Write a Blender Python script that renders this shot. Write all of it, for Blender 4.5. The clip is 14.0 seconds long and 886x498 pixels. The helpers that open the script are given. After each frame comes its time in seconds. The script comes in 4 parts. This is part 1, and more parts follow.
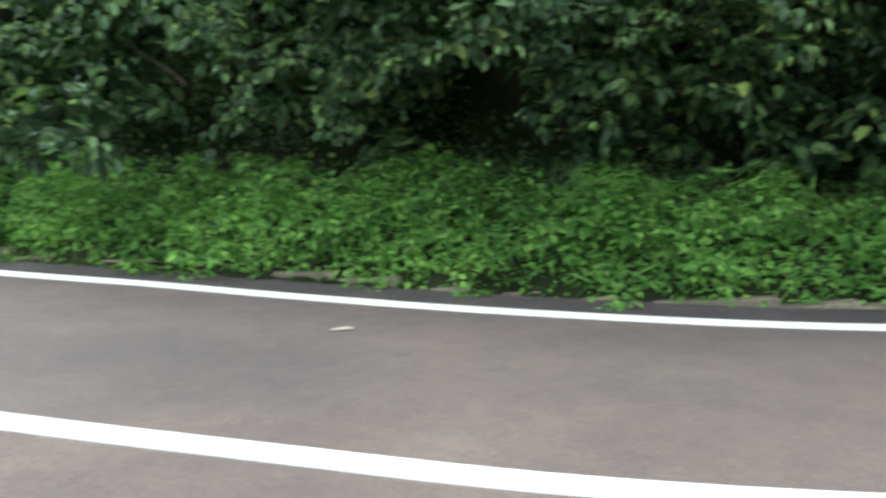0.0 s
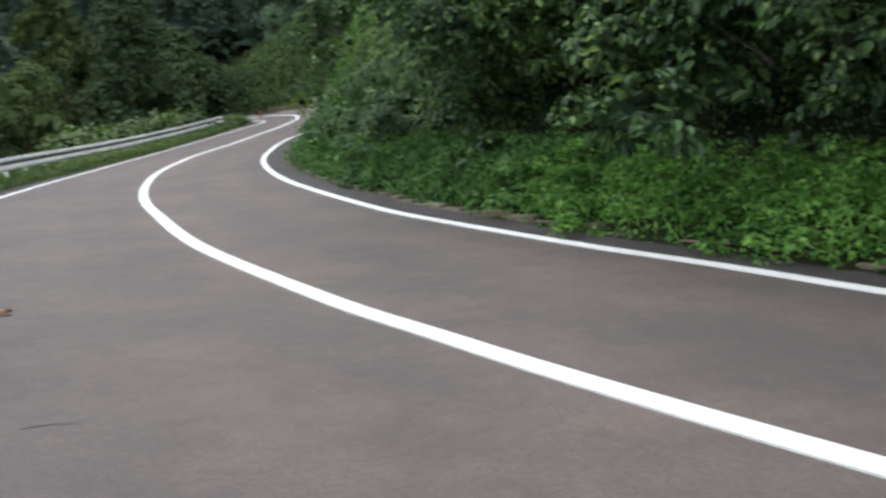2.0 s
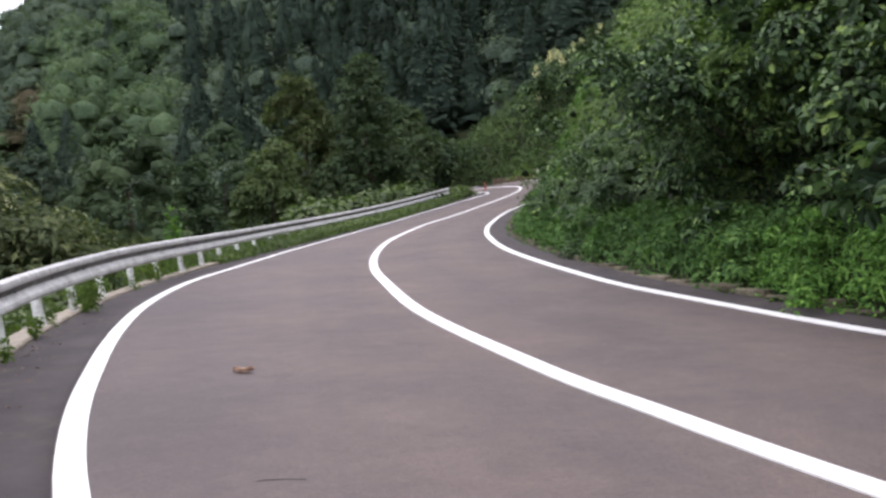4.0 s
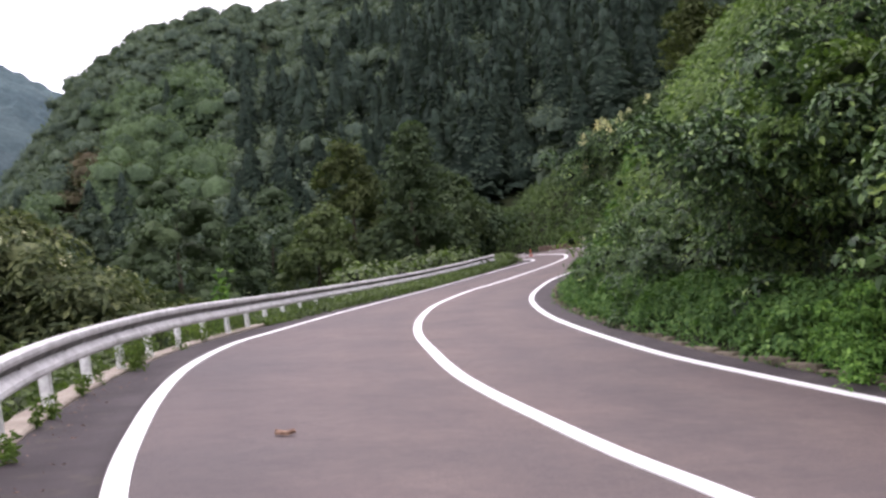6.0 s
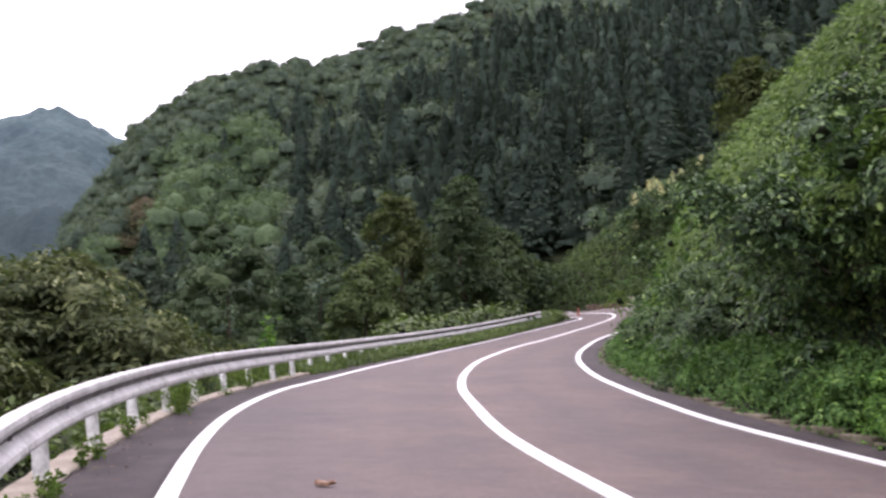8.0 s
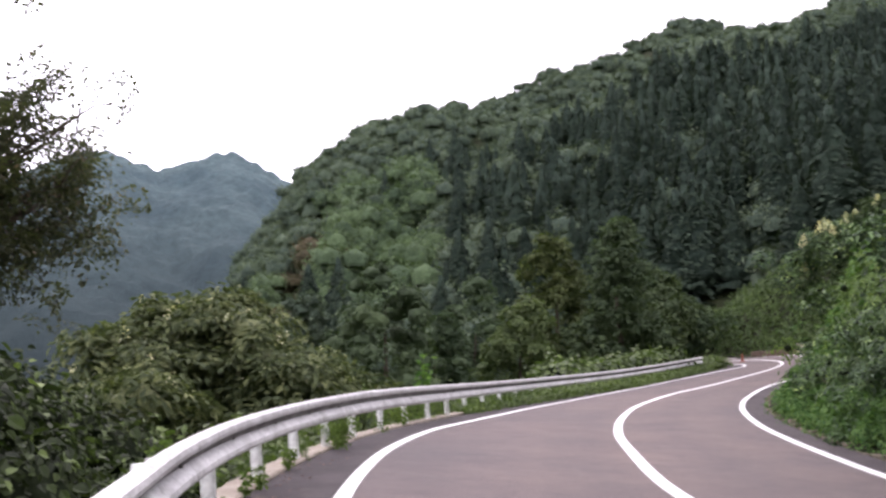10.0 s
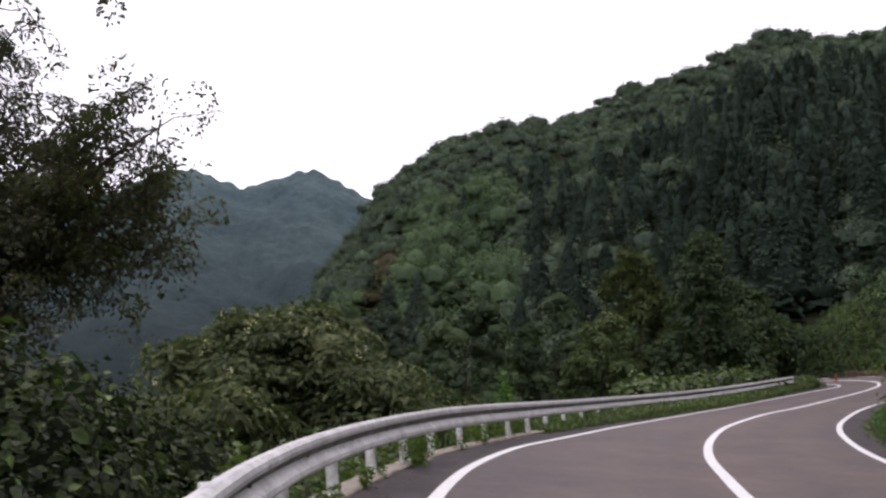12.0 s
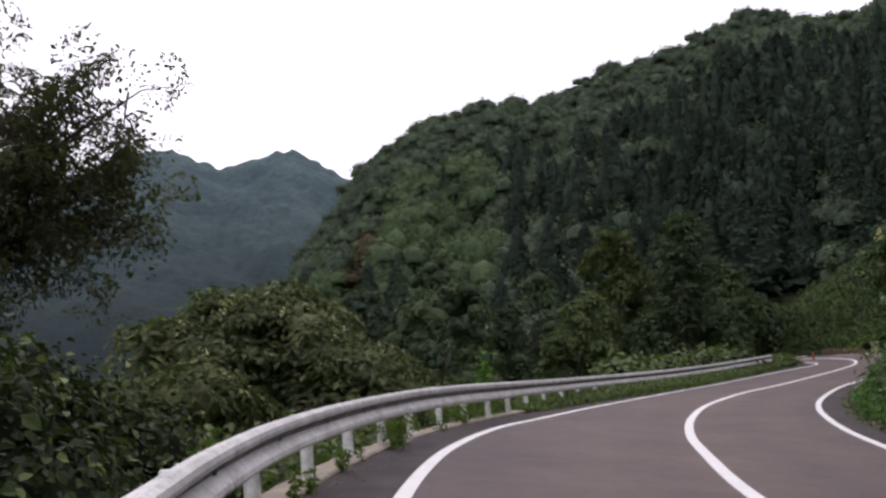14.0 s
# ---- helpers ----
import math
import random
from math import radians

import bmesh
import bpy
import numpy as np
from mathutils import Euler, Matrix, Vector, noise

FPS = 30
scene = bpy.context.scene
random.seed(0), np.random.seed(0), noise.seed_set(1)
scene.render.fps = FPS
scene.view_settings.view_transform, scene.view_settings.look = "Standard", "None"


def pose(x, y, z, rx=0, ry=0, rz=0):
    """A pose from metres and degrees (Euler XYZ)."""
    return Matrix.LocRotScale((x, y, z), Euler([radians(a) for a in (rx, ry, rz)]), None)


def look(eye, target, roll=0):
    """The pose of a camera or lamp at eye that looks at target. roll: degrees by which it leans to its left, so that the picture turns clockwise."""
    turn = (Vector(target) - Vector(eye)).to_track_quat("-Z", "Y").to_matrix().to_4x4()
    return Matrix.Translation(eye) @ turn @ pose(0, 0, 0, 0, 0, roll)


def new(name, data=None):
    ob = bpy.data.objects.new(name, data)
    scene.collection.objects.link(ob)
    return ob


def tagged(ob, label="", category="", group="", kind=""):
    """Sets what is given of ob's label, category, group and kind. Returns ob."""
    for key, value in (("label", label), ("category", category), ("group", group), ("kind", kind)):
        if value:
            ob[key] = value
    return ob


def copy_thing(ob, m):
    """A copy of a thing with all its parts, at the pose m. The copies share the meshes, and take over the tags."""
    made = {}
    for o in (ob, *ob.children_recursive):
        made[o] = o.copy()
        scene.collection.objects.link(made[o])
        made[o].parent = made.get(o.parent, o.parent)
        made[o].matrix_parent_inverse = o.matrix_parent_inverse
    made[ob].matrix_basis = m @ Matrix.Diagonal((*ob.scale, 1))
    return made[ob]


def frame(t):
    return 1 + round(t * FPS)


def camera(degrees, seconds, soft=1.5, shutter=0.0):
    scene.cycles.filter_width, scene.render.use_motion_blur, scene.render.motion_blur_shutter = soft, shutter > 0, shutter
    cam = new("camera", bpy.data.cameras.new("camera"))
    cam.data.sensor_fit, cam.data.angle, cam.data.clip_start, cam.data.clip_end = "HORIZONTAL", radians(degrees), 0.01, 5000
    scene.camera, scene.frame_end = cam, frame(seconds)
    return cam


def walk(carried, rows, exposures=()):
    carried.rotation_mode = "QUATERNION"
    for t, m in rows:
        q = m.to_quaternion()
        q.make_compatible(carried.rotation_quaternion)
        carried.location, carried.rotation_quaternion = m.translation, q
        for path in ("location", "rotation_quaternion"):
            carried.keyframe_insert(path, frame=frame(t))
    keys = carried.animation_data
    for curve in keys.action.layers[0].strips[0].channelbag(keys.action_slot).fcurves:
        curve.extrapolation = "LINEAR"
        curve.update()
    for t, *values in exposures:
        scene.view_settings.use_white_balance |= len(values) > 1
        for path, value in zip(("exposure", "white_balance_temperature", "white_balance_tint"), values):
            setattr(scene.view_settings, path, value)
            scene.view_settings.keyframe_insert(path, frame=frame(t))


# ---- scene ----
import functools

LENS = 51.2
SHOTS = [
    (0.0, pose(0.000, 0.000, 1.220, 80.372, 5.154, -52.089)),
    (0.5, pose(0.000, 0.000, 1.220, 80.933, 6.397, -42.446)),
    (1.0, pose(0.000, 0.000, 1.220, 81.558, 6.424, -32.441)),
    (1.5, pose(0.000, 0.000, 1.220, 82.109, 6.616, -23.941)),
    (2.0, pose(0.000, 0.000, 1.220, 83.025, 6.773, -17.165)),
    (2.5, pose(0.000, 0.000, 1.220, 84.397, 6.814, -11.978)),
    (3.0, pose(0.000, 0.000, 1.220, 86.058, 6.973, -8.123)),
    (3.5, pose(0.000, 0.000, 1.220, 87.609, 7.009, -5.213)),
    (6.0, pose(0.000, 0.000, 1.220, 93.374, 5.541, -0.650)),
    (6.5, pose(0.000, 0.000, 1.220, 94.272, 5.078, -0.246)),
    (7.0, pose(0.000, 0.000, 1.220, 95.156, 4.576, 0.149)),
    (7.5, pose(0.000, 0.000, 1.220, 95.999, 3.985, 0.710)),
    (8.0, pose(0.000, 0.000, 1.220, 96.946, 3.348, 2.131)),
    (8.5, pose(0.000, 0.000, 1.220, 97.869, 2.669, 4.367)),
    (9.0, pose(0.000, 0.000, 1.220, 98.762, 2.128, 6.860)),
    (11.5, pose(-0.070, 0.246, 1.230, 100.703, 0.761, 16.013)),
    (12.0, pose(-0.114, 0.391, 1.236, 100.968, 0.578, 16.378)),
    (12.5, pose(-0.125, 0.432, 1.238, 101.197, 0.676, 16.311)),
    (13.0, pose(-0.140, 0.496, 1.241, 101.315, 0.752, 15.995)),
    (13.5, pose(-0.152, 0.551, 1.243, 100.851, 0.838, 15.634)),
    (14.0, pose(-0.185, 0.687, 1.248, 99.748, 0.959, 15.164)),
]
EXPOSURES = [(0.0, 1.08, 6050, -2), (0.5, 1.15, 6050, -2), (1.0, 0.88, 6080, -1), (1.5, 0.36, 6170, 3), (2.5, 0.25, 6220, 6), (3.5, 0.31, 6300, 15), (6.0, 0.52, 6480, 28), (9.0, 0.62, 6500, 30), (11.5, 0.06, 6550, 25), (12.0, -0.33, 6550, 25), (14.0, -0.44, 6550, 25)]
cam = camera(LENS, 14.0, soft=2.6, shutter=0.5)
walk(cam, SHOTS, EXPOSURES)

# ---------------------------------------------------------------- sky and sun
SUN_UP, SUN_TURN = radians(58), radians(-35)
world = bpy.data.worlds.new("overcast_sky")
scene.world = world
world.use_nodes = True
wn, wl = world.node_tree.nodes, world.node_tree.links
wn.clear()
sky = wn.new("ShaderNodeTexSky")
sky.sky_type, sky.sun_disc = "NISHITA", False
sky.sun_elevation, sky.sun_rotation = SUN_UP, SUN_TURN
sky_bg = wn.new("ShaderNodeBackground")
sky_bg.inputs["Strength"].default_value = 0.06
wl.new(sky.outputs[0], sky_bg.inputs["Color"])
cloud_bg = wn.new("ShaderNodeBackground")
cloud_bg.inputs["Color"].default_value = (1.0, 1.0, 0.985, 1)
cloud_bg.inputs["Strength"].default_value = 1.55
both = wn.new("ShaderNodeAddShader")
w_out = wn.new("ShaderNodeOutputWorld")
wl.new(sky_bg.outputs[0], both.inputs[0])
wl.new(cloud_bg.outputs[0], both.inputs[1])
wl.new(both.outputs[0], w_out.inputs["Surface"])

sun = new("sun", bpy.data.lights.new("sun", "SUN"))
sun.data.energy, sun.data.angle, sun.data.color = 0.55, radians(40), (1.0, 0.97, 0.92)
sun_dir = Vector((math.sin(SUN_TURN) * math.cos(SUN_UP), math.cos(SUN_TURN) * math.cos(SUN_UP), math.sin(SUN_UP)))
sun.matrix_world = look(sun_dir * 60, (0, 0, 0))


# ---------------------------------------------------------------- materials
def shader(name, rough=0.6, spec=0.5, metal=0.0):
    m = bpy.data.materials.new(name)
    m.use_nodes = True
    n, l = m.node_tree.nodes, m.node_tree.links
    b = n["Principled BSDF"]
    b.inputs["Roughness"].default_value = rough
    b.inputs["Specular IOR Level"].default_value = spec
    b.inputs["Metallic"].default_value = metal
    return m, n, l, b


def ramp(n, l, source, stops):
    r = n.new("ShaderNodeValToRGB")
    while len(r.color_ramp.elements) < len(stops):
        r.color_ramp.elements.new(0.5)
    for e, (at, c) in zip(r.color_ramp.elements, stops):
        e.position, e.color = at, (*c, 1)
    l.new(source, r.inputs[0])
    return r.outputs[0]


def noise_at(n, l, scale, detail=4.0, rough=0.55, stretch=(1, 1, 1)):
    g, mp, t = n.new("ShaderNodeNewGeometry"), n.new("ShaderNodeMapping"), n.new("ShaderNodeTexNoise")
    mp.inputs["Scale"].default_value = stretch
    t.inputs["Scale"].default_value, t.inputs["Detail"].default_value, t.inputs["Roughness"].default_value = scale, detail, rough
    l.new(g.outputs["Position"], mp.inputs["Vector"])
    l.new(mp.outputs[0], t.inputs["Vector"])
    return t.outputs["Fac"]


def mixed(n, l, a, b, fac, how="MIX"):
    m = n.new("ShaderNodeMix")
    m.data_type, m.blend_type = "RGBA", how
    for value, slot in ((fac, 0), (a, 6), (b, 7)):
        if isinstance(value, (int, float)):
            m.inputs[slot].default_value = value
        elif isinstance(value, tuple):
            m.inputs[slot].default_value = (*value, 1)
        else:
            l.new(value, m.inputs[slot])
    return m.outputs[2]


def bump(n, l, b, height, strength, depth):
    k = n.new("ShaderNodeBump")
    k.inputs["Strength"].default_value, k.inputs["Distance"].default_value = strength, depth
    l.new(height, k.inputs["Height"])
    l.new(k.outputs[0], b.inputs["Normal"])


def leaf_material(name, dark, mid, light, patch=0.6, glow=0.3, rough=0.5, odd=None, grain=22.0, relief=0.0):
    """Foliage: every leaf takes its own tone, patches a metre wide vary as well, and some light comes through."""
    m, n, l, b = shader(name, rough, 0.4 if rough < 0.7 else 0.15)
    g = n.new("ShaderNodeNewGeometry")
    stops = [(0.0, dark), (0.5, mid), (0.93, light)]
    if odd:
        stops.append((0.985, odd))
    tone = ramp(n, l, g.outputs["Random Per Island"], stops)
    big = ramp(n, l, noise_at(n, l, patch, 3), [(0.3, (0.62, 0.66, 0.6)), (0.7, (1.3, 1.25, 1.2))])
    info = n.new("ShaderNodeObjectInfo")
    own = ramp(n, l, info.outputs["Random"], [(0.0, (0.82, 0.86, 0.9)), (1.0, (1.15, 1.1, 1.0))])
    fine = ramp(n, l, noise_at(n, l, grain, 3, 0.7), [(0.3, (0.68, 0.7, 0.7)), (0.7, (1.32, 1.3, 1.25))])
    col = mixed(n, l, mixed(n, l, mixed(n, l, tone, big, 1.0, "MULTIPLY"), own, 1.0, "MULTIPLY"), fine, 1.0, "MULTIPLY")
    l.new(col, b.inputs["Base Color"])
    if relief:
        bump(n, l, b, noise_at(n, l, grain, 4, 0.7), 0.9, relief)
    tr = n.new("ShaderNodeBsdfTranslucent")
    l.new(mixed(n, l, col, (1.15, 1.35, 0.65), 1.0, "MULTIPLY"), tr.inputs["Color"])
    ms = n.new("ShaderNodeMixShader")
    ms.inputs[0].default_value = glow
    l.new(b.outputs[0], ms.inputs[1])
    l.new(tr.outputs[0], ms.inputs[2])
    l.new(ms.outputs[0], n["Material Output"].inputs["Surface"])
    return m


def plain_material(name, a, c, scale, rough=0.8, spec=0.3, relief=0.0, fine=60.0, metal=0.0, stain=None):
    m, n, l, b = shader(name, rough, spec, metal)
    broad = noise_at(n, l, scale, 5)
    grain = noise_at(n, l, fine, 3)
    col = ramp(n, l, broad, [(0.3, a), (0.7, c)])
    col = mixed(n, l, col, ramp(n, l, grain, [(0.3, (0.75, 0.75, 0.75)), (0.7, (1.2, 1.2, 1.2))]), 1.0, "MULTIPLY")
    if stain:
        col = mixed(n, l, col, stain, ramp(n, l, noise_at(n, l, scale * 2.7, 6, 0.7), [(0.55, (0, 0, 0)), (0.7, (0.8, 0.8, 0.8))]))
    l.new(col, b.inputs["Base Color"])
    if relief:
        bump(n, l, b, grain, 0.6, relief)
    return m


def asphalt_material():
    m, n, l, b = shader("asphalt", 0.78, 0.4)
    broad = ramp(n, l, noise_at(n, l, 0.35, 5, 0.6), [(0.3, (0.094, 0.078, 0.076)), (0.7, (0.129, 0.099, 0.091))])
    drift = mixed(n, l, ramp(n, l, noise_at(n, l, 2.2, 6, 0.65), [(0.35, (0.93, 0.93, 0.94)), (0.65, (1.06, 1.06, 1.05))]),
                  ramp(n, l, noise_at(n, l, 0.9, 6, 0.65), [(0.36, (0.88, 0.88, 0.89)), (0.64, (1.07, 1.06, 1.05))]), 1.0, "MULTIPLY")
    chips = ramp(n, l, noise_at(n, l, 210, 2), [(0.3, (0.6, 0.6, 0.6)), (0.62, (1.2, 1.2, 1.2)), (0.75, (1.9, 1.85, 1.8))])
    grit = ramp(n, l, noise_at(n, l, 38, 4, 0.75), [(0.34, (0.84, 0.84, 0.85)), (0.66, (1.13, 1.12, 1.12))])
    worn = ramp(n, l, noise_at(n, l, 6, 5, 0.7), [(0.36, (0.9, 0.905, 0.92)), (0.62, (1.06, 1.05, 1.04))])
    col = mixed(n, l, mixed(n, l, broad, drift, 1.0, "MULTIPLY"), mixed(n, l, chips, mixed(n, l, grit, worn, 1.0, "MULTIPLY"), 1.0, "MULTIPLY"), 1.0, "MULTIPLY")
    across, wander_off = n.new("ShaderNodeAttribute"), n.new("ShaderNodeMath")
    across.attribute_name = "across"
    wander_off.operation = "MULTIPLY_ADD"
    l.new(noise_at(n, l, 0.8, 5, 0.65), wander_off.inputs[0])
    wander_off.inputs[1].default_value = 0.16
    l.new(across.outputs["Fac"], wander_off.inputs[2])
    lanes = ramp(n, l, wander_off.outputs[0], [(0.12, (0.9, 0.91, 0.93)), (0.24, (0.96, 0.96, 0.97)), (0.33, (1.05, 1.04, 1.02)), (0.42, (0.96, 0.96, 0.96)), (0.51, (1.1, 1.07, 1.03)), (0.58, (1.06, 1.05, 1.03)), (0.64, (0.95, 0.95, 0.95)), (0.73, (1.1, 1.09, 1.05)), (0.84, (0.92, 0.92, 0.93)), (0.94, (0.86, 0.87, 0.9))])
    col = mixed(n, l, col, lanes, 1.0, "MULTIPLY")
    l.new(col, b.inputs["Base Color"])
    bump(n, l, b, noise_at(n, l, 160, 3), 0.5, 0.004)
    return m


ASPHALT = asphalt_material()
OLD_ASPHALT = plain_material("old_asphalt", (0.038, 0.031, 0.033), (0.068, 0.057, 0.059), 1.3, 0.85, 0.3, 0.004, 150, stain=(0.085, 0.075, 0.058))
# Near-black fill for foliage hearts: inner shade painted as colour.
SHADE_HEART = plain_material("shade_heart", (0.010, 0.015, 0.008), (0.02, 0.028, 0.013), 2.0, 0.95, 0.05, 0.02, 14)
PAINT = plain_material("road_paint", (0.74, 0.74, 0.73), (0.84, 0.84, 0.83), 3.0, 0.6, 0.4, 0.001, 150)
CONCRETE = plain_material("concrete", (0.26, 0.225, 0.185), (0.42, 0.37, 0.31), 2.5, 0.9, 0.2, 0.004, 70, stain=(0.12, 0.12, 0.07))
STEEL = plain_material("galvanised_steel", (0.46, 0.46, 0.455), (0.72, 0.72, 0.72), 2.8, 0.55, 0.5, 0.0, 45, 0.1, stain=(0.12, 0.115, 0.105))
GRIME_SHADE = plain_material("grimy_shaded_steel", (0.07, 0.067, 0.063), (0.24, 0.235, 0.225), 3.5, 0.75, 0.3, 0.0, 60, 0.0, stain=(0.05, 0.045, 0.04))
POST_PAINT = plain_material("post_paint", (0.70, 0.73, 0.71), (0.84, 0.86, 0.84), 6.0, 0.5, 0.4, 0.0, 18)
# Darker than bare humus: shade under the growth is in this colour.
GROUND = plain_material("shaded_ground", (0.012, 0.017, 0.007), (0.024, 0.03, 0.012), 0.9, 0.95, 0.1, 0.03, 9)
BARK = plain_material("bark", (0.05, 0.04, 0.03), (0.11, 0.09, 0.07), 3.0, 0.9, 0.2, 0.02, 25)
LITTER = plain_material("dead_wood", (0.12, 0.055, 0.035), (0.40, 0.27, 0.19), 30.0, 0.8, 0.3, 0.004, 90)
DARK_STREAK = plain_material("tyre_rubber_smear", (0.091, 0.076, 0.073), (0.106, 0.086, 0.081), 3.0, 0.75, 0.4, 0.0, 60)
WALL_STONE = plain_material("brown_wall_stone", (0.10, 0.075, 0.06), (0.18, 0.13, 0.10), 1.5, 0.9, 0.2, 0.01, 30)
SCRAP = plain_material("pale_scrap", (0.4, 0.36, 0.28), (0.55, 0.5, 0.4), 12.0, 0.8, 0.3)
RED_PLASTIC = plain_material("red_plastic", (0.32, 0.06, 0.04), (0.42, 0.10, 0.06), 8.0, 0.6, 0.3)

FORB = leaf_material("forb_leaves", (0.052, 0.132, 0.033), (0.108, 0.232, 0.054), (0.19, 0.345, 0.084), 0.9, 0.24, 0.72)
# Forb colour again, darkened so the bank's shade is in the leaves.
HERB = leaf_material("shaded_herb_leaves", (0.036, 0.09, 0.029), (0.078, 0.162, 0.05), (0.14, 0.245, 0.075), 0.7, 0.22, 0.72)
VERGE = leaf_material("verge_leaves", (0.048, 0.082, 0.026), (0.08, 0.128, 0.042), (0.13, 0.19, 0.066), 0.7, 0.3)
WEED = leaf_material("kerb_weed_leaves", (0.085, 0.14, 0.04), (0.125, 0.195, 0.058), (0.18, 0.26, 0.08), 2.0, 0.3, 0.7)
SLOPE = leaf_material("slope_grass", (0.042, 0.07, 0.028), (0.058, 0.094, 0.035), (0.08, 0.122, 0.045), 0.25, 0.25, 0.7, grain=5.0)
SHRUB = leaf_material("shrub_leaves", (0.017, 0.042, 0.018), (0.046, 0.096, 0.037), (0.142, 0.236, 0.09), 0.5, 0.13, 0.6, (0.24, 0.35, 0.11))
SHRUB_LIGHT = leaf_material("light_shrub_leaves", (0.044, 0.088, 0.02376), (0.0792, 0.1434, 0.0352), (0.132, 0.2156, 0.05632), 0.6, 0.22, 0.62)
VINE = leaf_material("vine_leaves", (0.01105, 0.0204, 0.0051), (0.0238, 0.03995, 0.01105), (0.0595, 0.0918, 0.0255), 1.6, 0.22, 0.66, (0.1445, 0.204, 0.068))
OAK = leaf_material("oak_leaves", (0.0493, 0.0595, 0.0323), (0.07225, 0.08075, 0.0425), (0.1105, 0.1122, 0.0595), 0.5, 0.42, 0.65, (0.1615, 0.119, 0.085))
FLOWERING = leaf_material("flowering_tree_leaves", (0.055, 0.078, 0.0455), (0.082, 0.1085, 0.059), (0.143, 0.171, 0.087), 0.35, 0.22, 0.7, grain=10.0)
CREAM = leaf_material("cream_panicles", (0.5, 0.5, 0.32), (0.62, 0.62, 0.42), (0.72, 0.71, 0.52), 1.0, 0.15, 0.8)
DARKTREE = leaf_material("dark_tree_leaves", (0.046, 0.073, 0.043), (0.058, 0.089, 0.051), (0.075, 0.112, 0.061), 0.2, 0.2, 0.8, grain=3.0)
OLIVE = leaf_material("olive_tree_leaves", (0.066, 0.088, 0.04), (0.082, 0.106, 0.045), (0.104, 0.13, 0.054), 0.2, 0.22, 0.8, grain=3.0)
FRESH = leaf_material("young_tree_leaves", (0.07, 0.104, 0.05), (0.088, 0.126, 0.058), (0.112, 0.156, 0.068), 0.25, 0.22, 0.7, grain=4.0)
# Bluish cast in the three far woods is haze put into leaf colour.
BROADWOOD = leaf_material("broadleaf_wood", (0.0689, 0.1014, 0.0806), (0.0871, 0.1248, 0.0936), (0.1144, 0.1573, 0.1092), 0.06, 0.14, 0.9, grain=1.5, relief=0.7)
BAMBOO = leaf_material("bamboo_wood", (0.0672, 0.108, 0.072), (0.0864, 0.1368, 0.084), (0.1128, 0.1752, 0.0984), 0.06, 0.16, 0.9, grain=1.5, relief=0.7)
CONIFER = leaf_material("conifer_wood", (0.03416, 0.0549, 0.0427), (0.04026, 0.06344, 0.0488), (0.05002, 0.07808, 0.05856), 0.05, 0.1, 0.9, grain=1.5, relief=0.7)
RUST = leaf_material("rusty_scrub", (0.066, 0.062, 0.044), (0.082, 0.072, 0.05), (0.088, 0.09, 0.054), 0.1, 0.15, 0.9, grain=1.6)
OLD_KERB = plain_material("mossy_kerb", (0.09, 0.078, 0.058), (0.22, 0.19, 0.145), 2.2, 0.95, 0.1, 0.006, 60, stain=(0.06, 0.065, 0.035))


# ---------------------------------------------------------------- mesh helpers
def mesh_np(name, verts, faces, material, smooth=False):
    verts, faces = np.asarray(verts, np.float32), np.asarray(faces, np.int32)
    me = bpy.data.meshes.new(name)
    me.vertices.add(len(verts))
    me.vertices.foreach_set("co", verts.ravel())
    k = faces.shape[1]
    me.loops.add(faces.size)
    me.loops.foreach_set("vertex_index", faces.ravel())
    me.polygons.add(len(faces))
    me.polygons.foreach_set("loop_start", np.arange(len(faces), dtype=np.int32) * k)
    me.polygons.foreach_set("loop_total", np.full(len(faces), k, np.int32))
    me.polygons.foreach_set("use_smooth", np.full(len(faces), smooth))
    me.materials.append(material)
    me.update(calc_edges=True)
    return me


def thing(name, label, category, at=(0, 0, 0), group="", kind=""):
    ob = new(name)
    ob.location = at
    return tagged(ob, label, category, group, kind)


def part_np(name, verts, faces, material, parent, label="", smooth=False):
    ob = new(name, mesh_np(name, verts, faces, material, smooth))
    ob.parent = parent
    return tagged(ob, label)


def part(name, bm, material, parent, label="", smooth=False):
    me = bpy.data.meshes.new(name)
    for f in bm.faces:
        f.smooth = smooth
    bm.to_mesh(me)
    bm.free()
    me.materials.append(material)
    ob = new(name, me)
    ob.parent = parent
    return tagged(ob, label)


def structure(name, verts, faces, material, label, smooth=False):
    return tagged(new(name, mesh_np(name, verts, faces, material, smooth)), label, name.split("_")[-1], kind="structure")


def curve_through(points, step=0.35):
    """A smooth line (Catmull-Rom) through plan points, at even steps."""
    p = np.array(points, float)
    p = np.vstack([2 * p[0] - p[1], p, 2 * p[-1] - p[-2]])
    out = []
    for i in range(1, len(p) - 2):
        t = np.linspace(0, 1, 24, endpoint=False)[:, None]
        a, b, c, d = p[i - 1], p[i], p[i + 1], p[i + 2]
        out.append(0.5 * (2 * b + (c - a) * t + (2 * a - 5 * b + 4 * c - d) * t ** 2 + (3 * b - a - 3 * c + d) * t ** 3))
    out = np.vstack(out + [p[-2:-1]])
    run = np.concatenate([[0], np.cumsum(np.hypot(*np.diff(out, axis=0).T))])
    at = np.arange(0, run[-1], step)
    return np.stack([np.interp(at, run, out[:, k]) for k in (0, 1)], 1)


def side_of(line):
    """Unit vectors to the right of a plan line."""
    d = np.gradient(line, axis=0)
    d /= np.linalg.norm(d, axis=1, keepdims=True)
    return np.stack([d[:, 1], -d[:, 0]], 1)


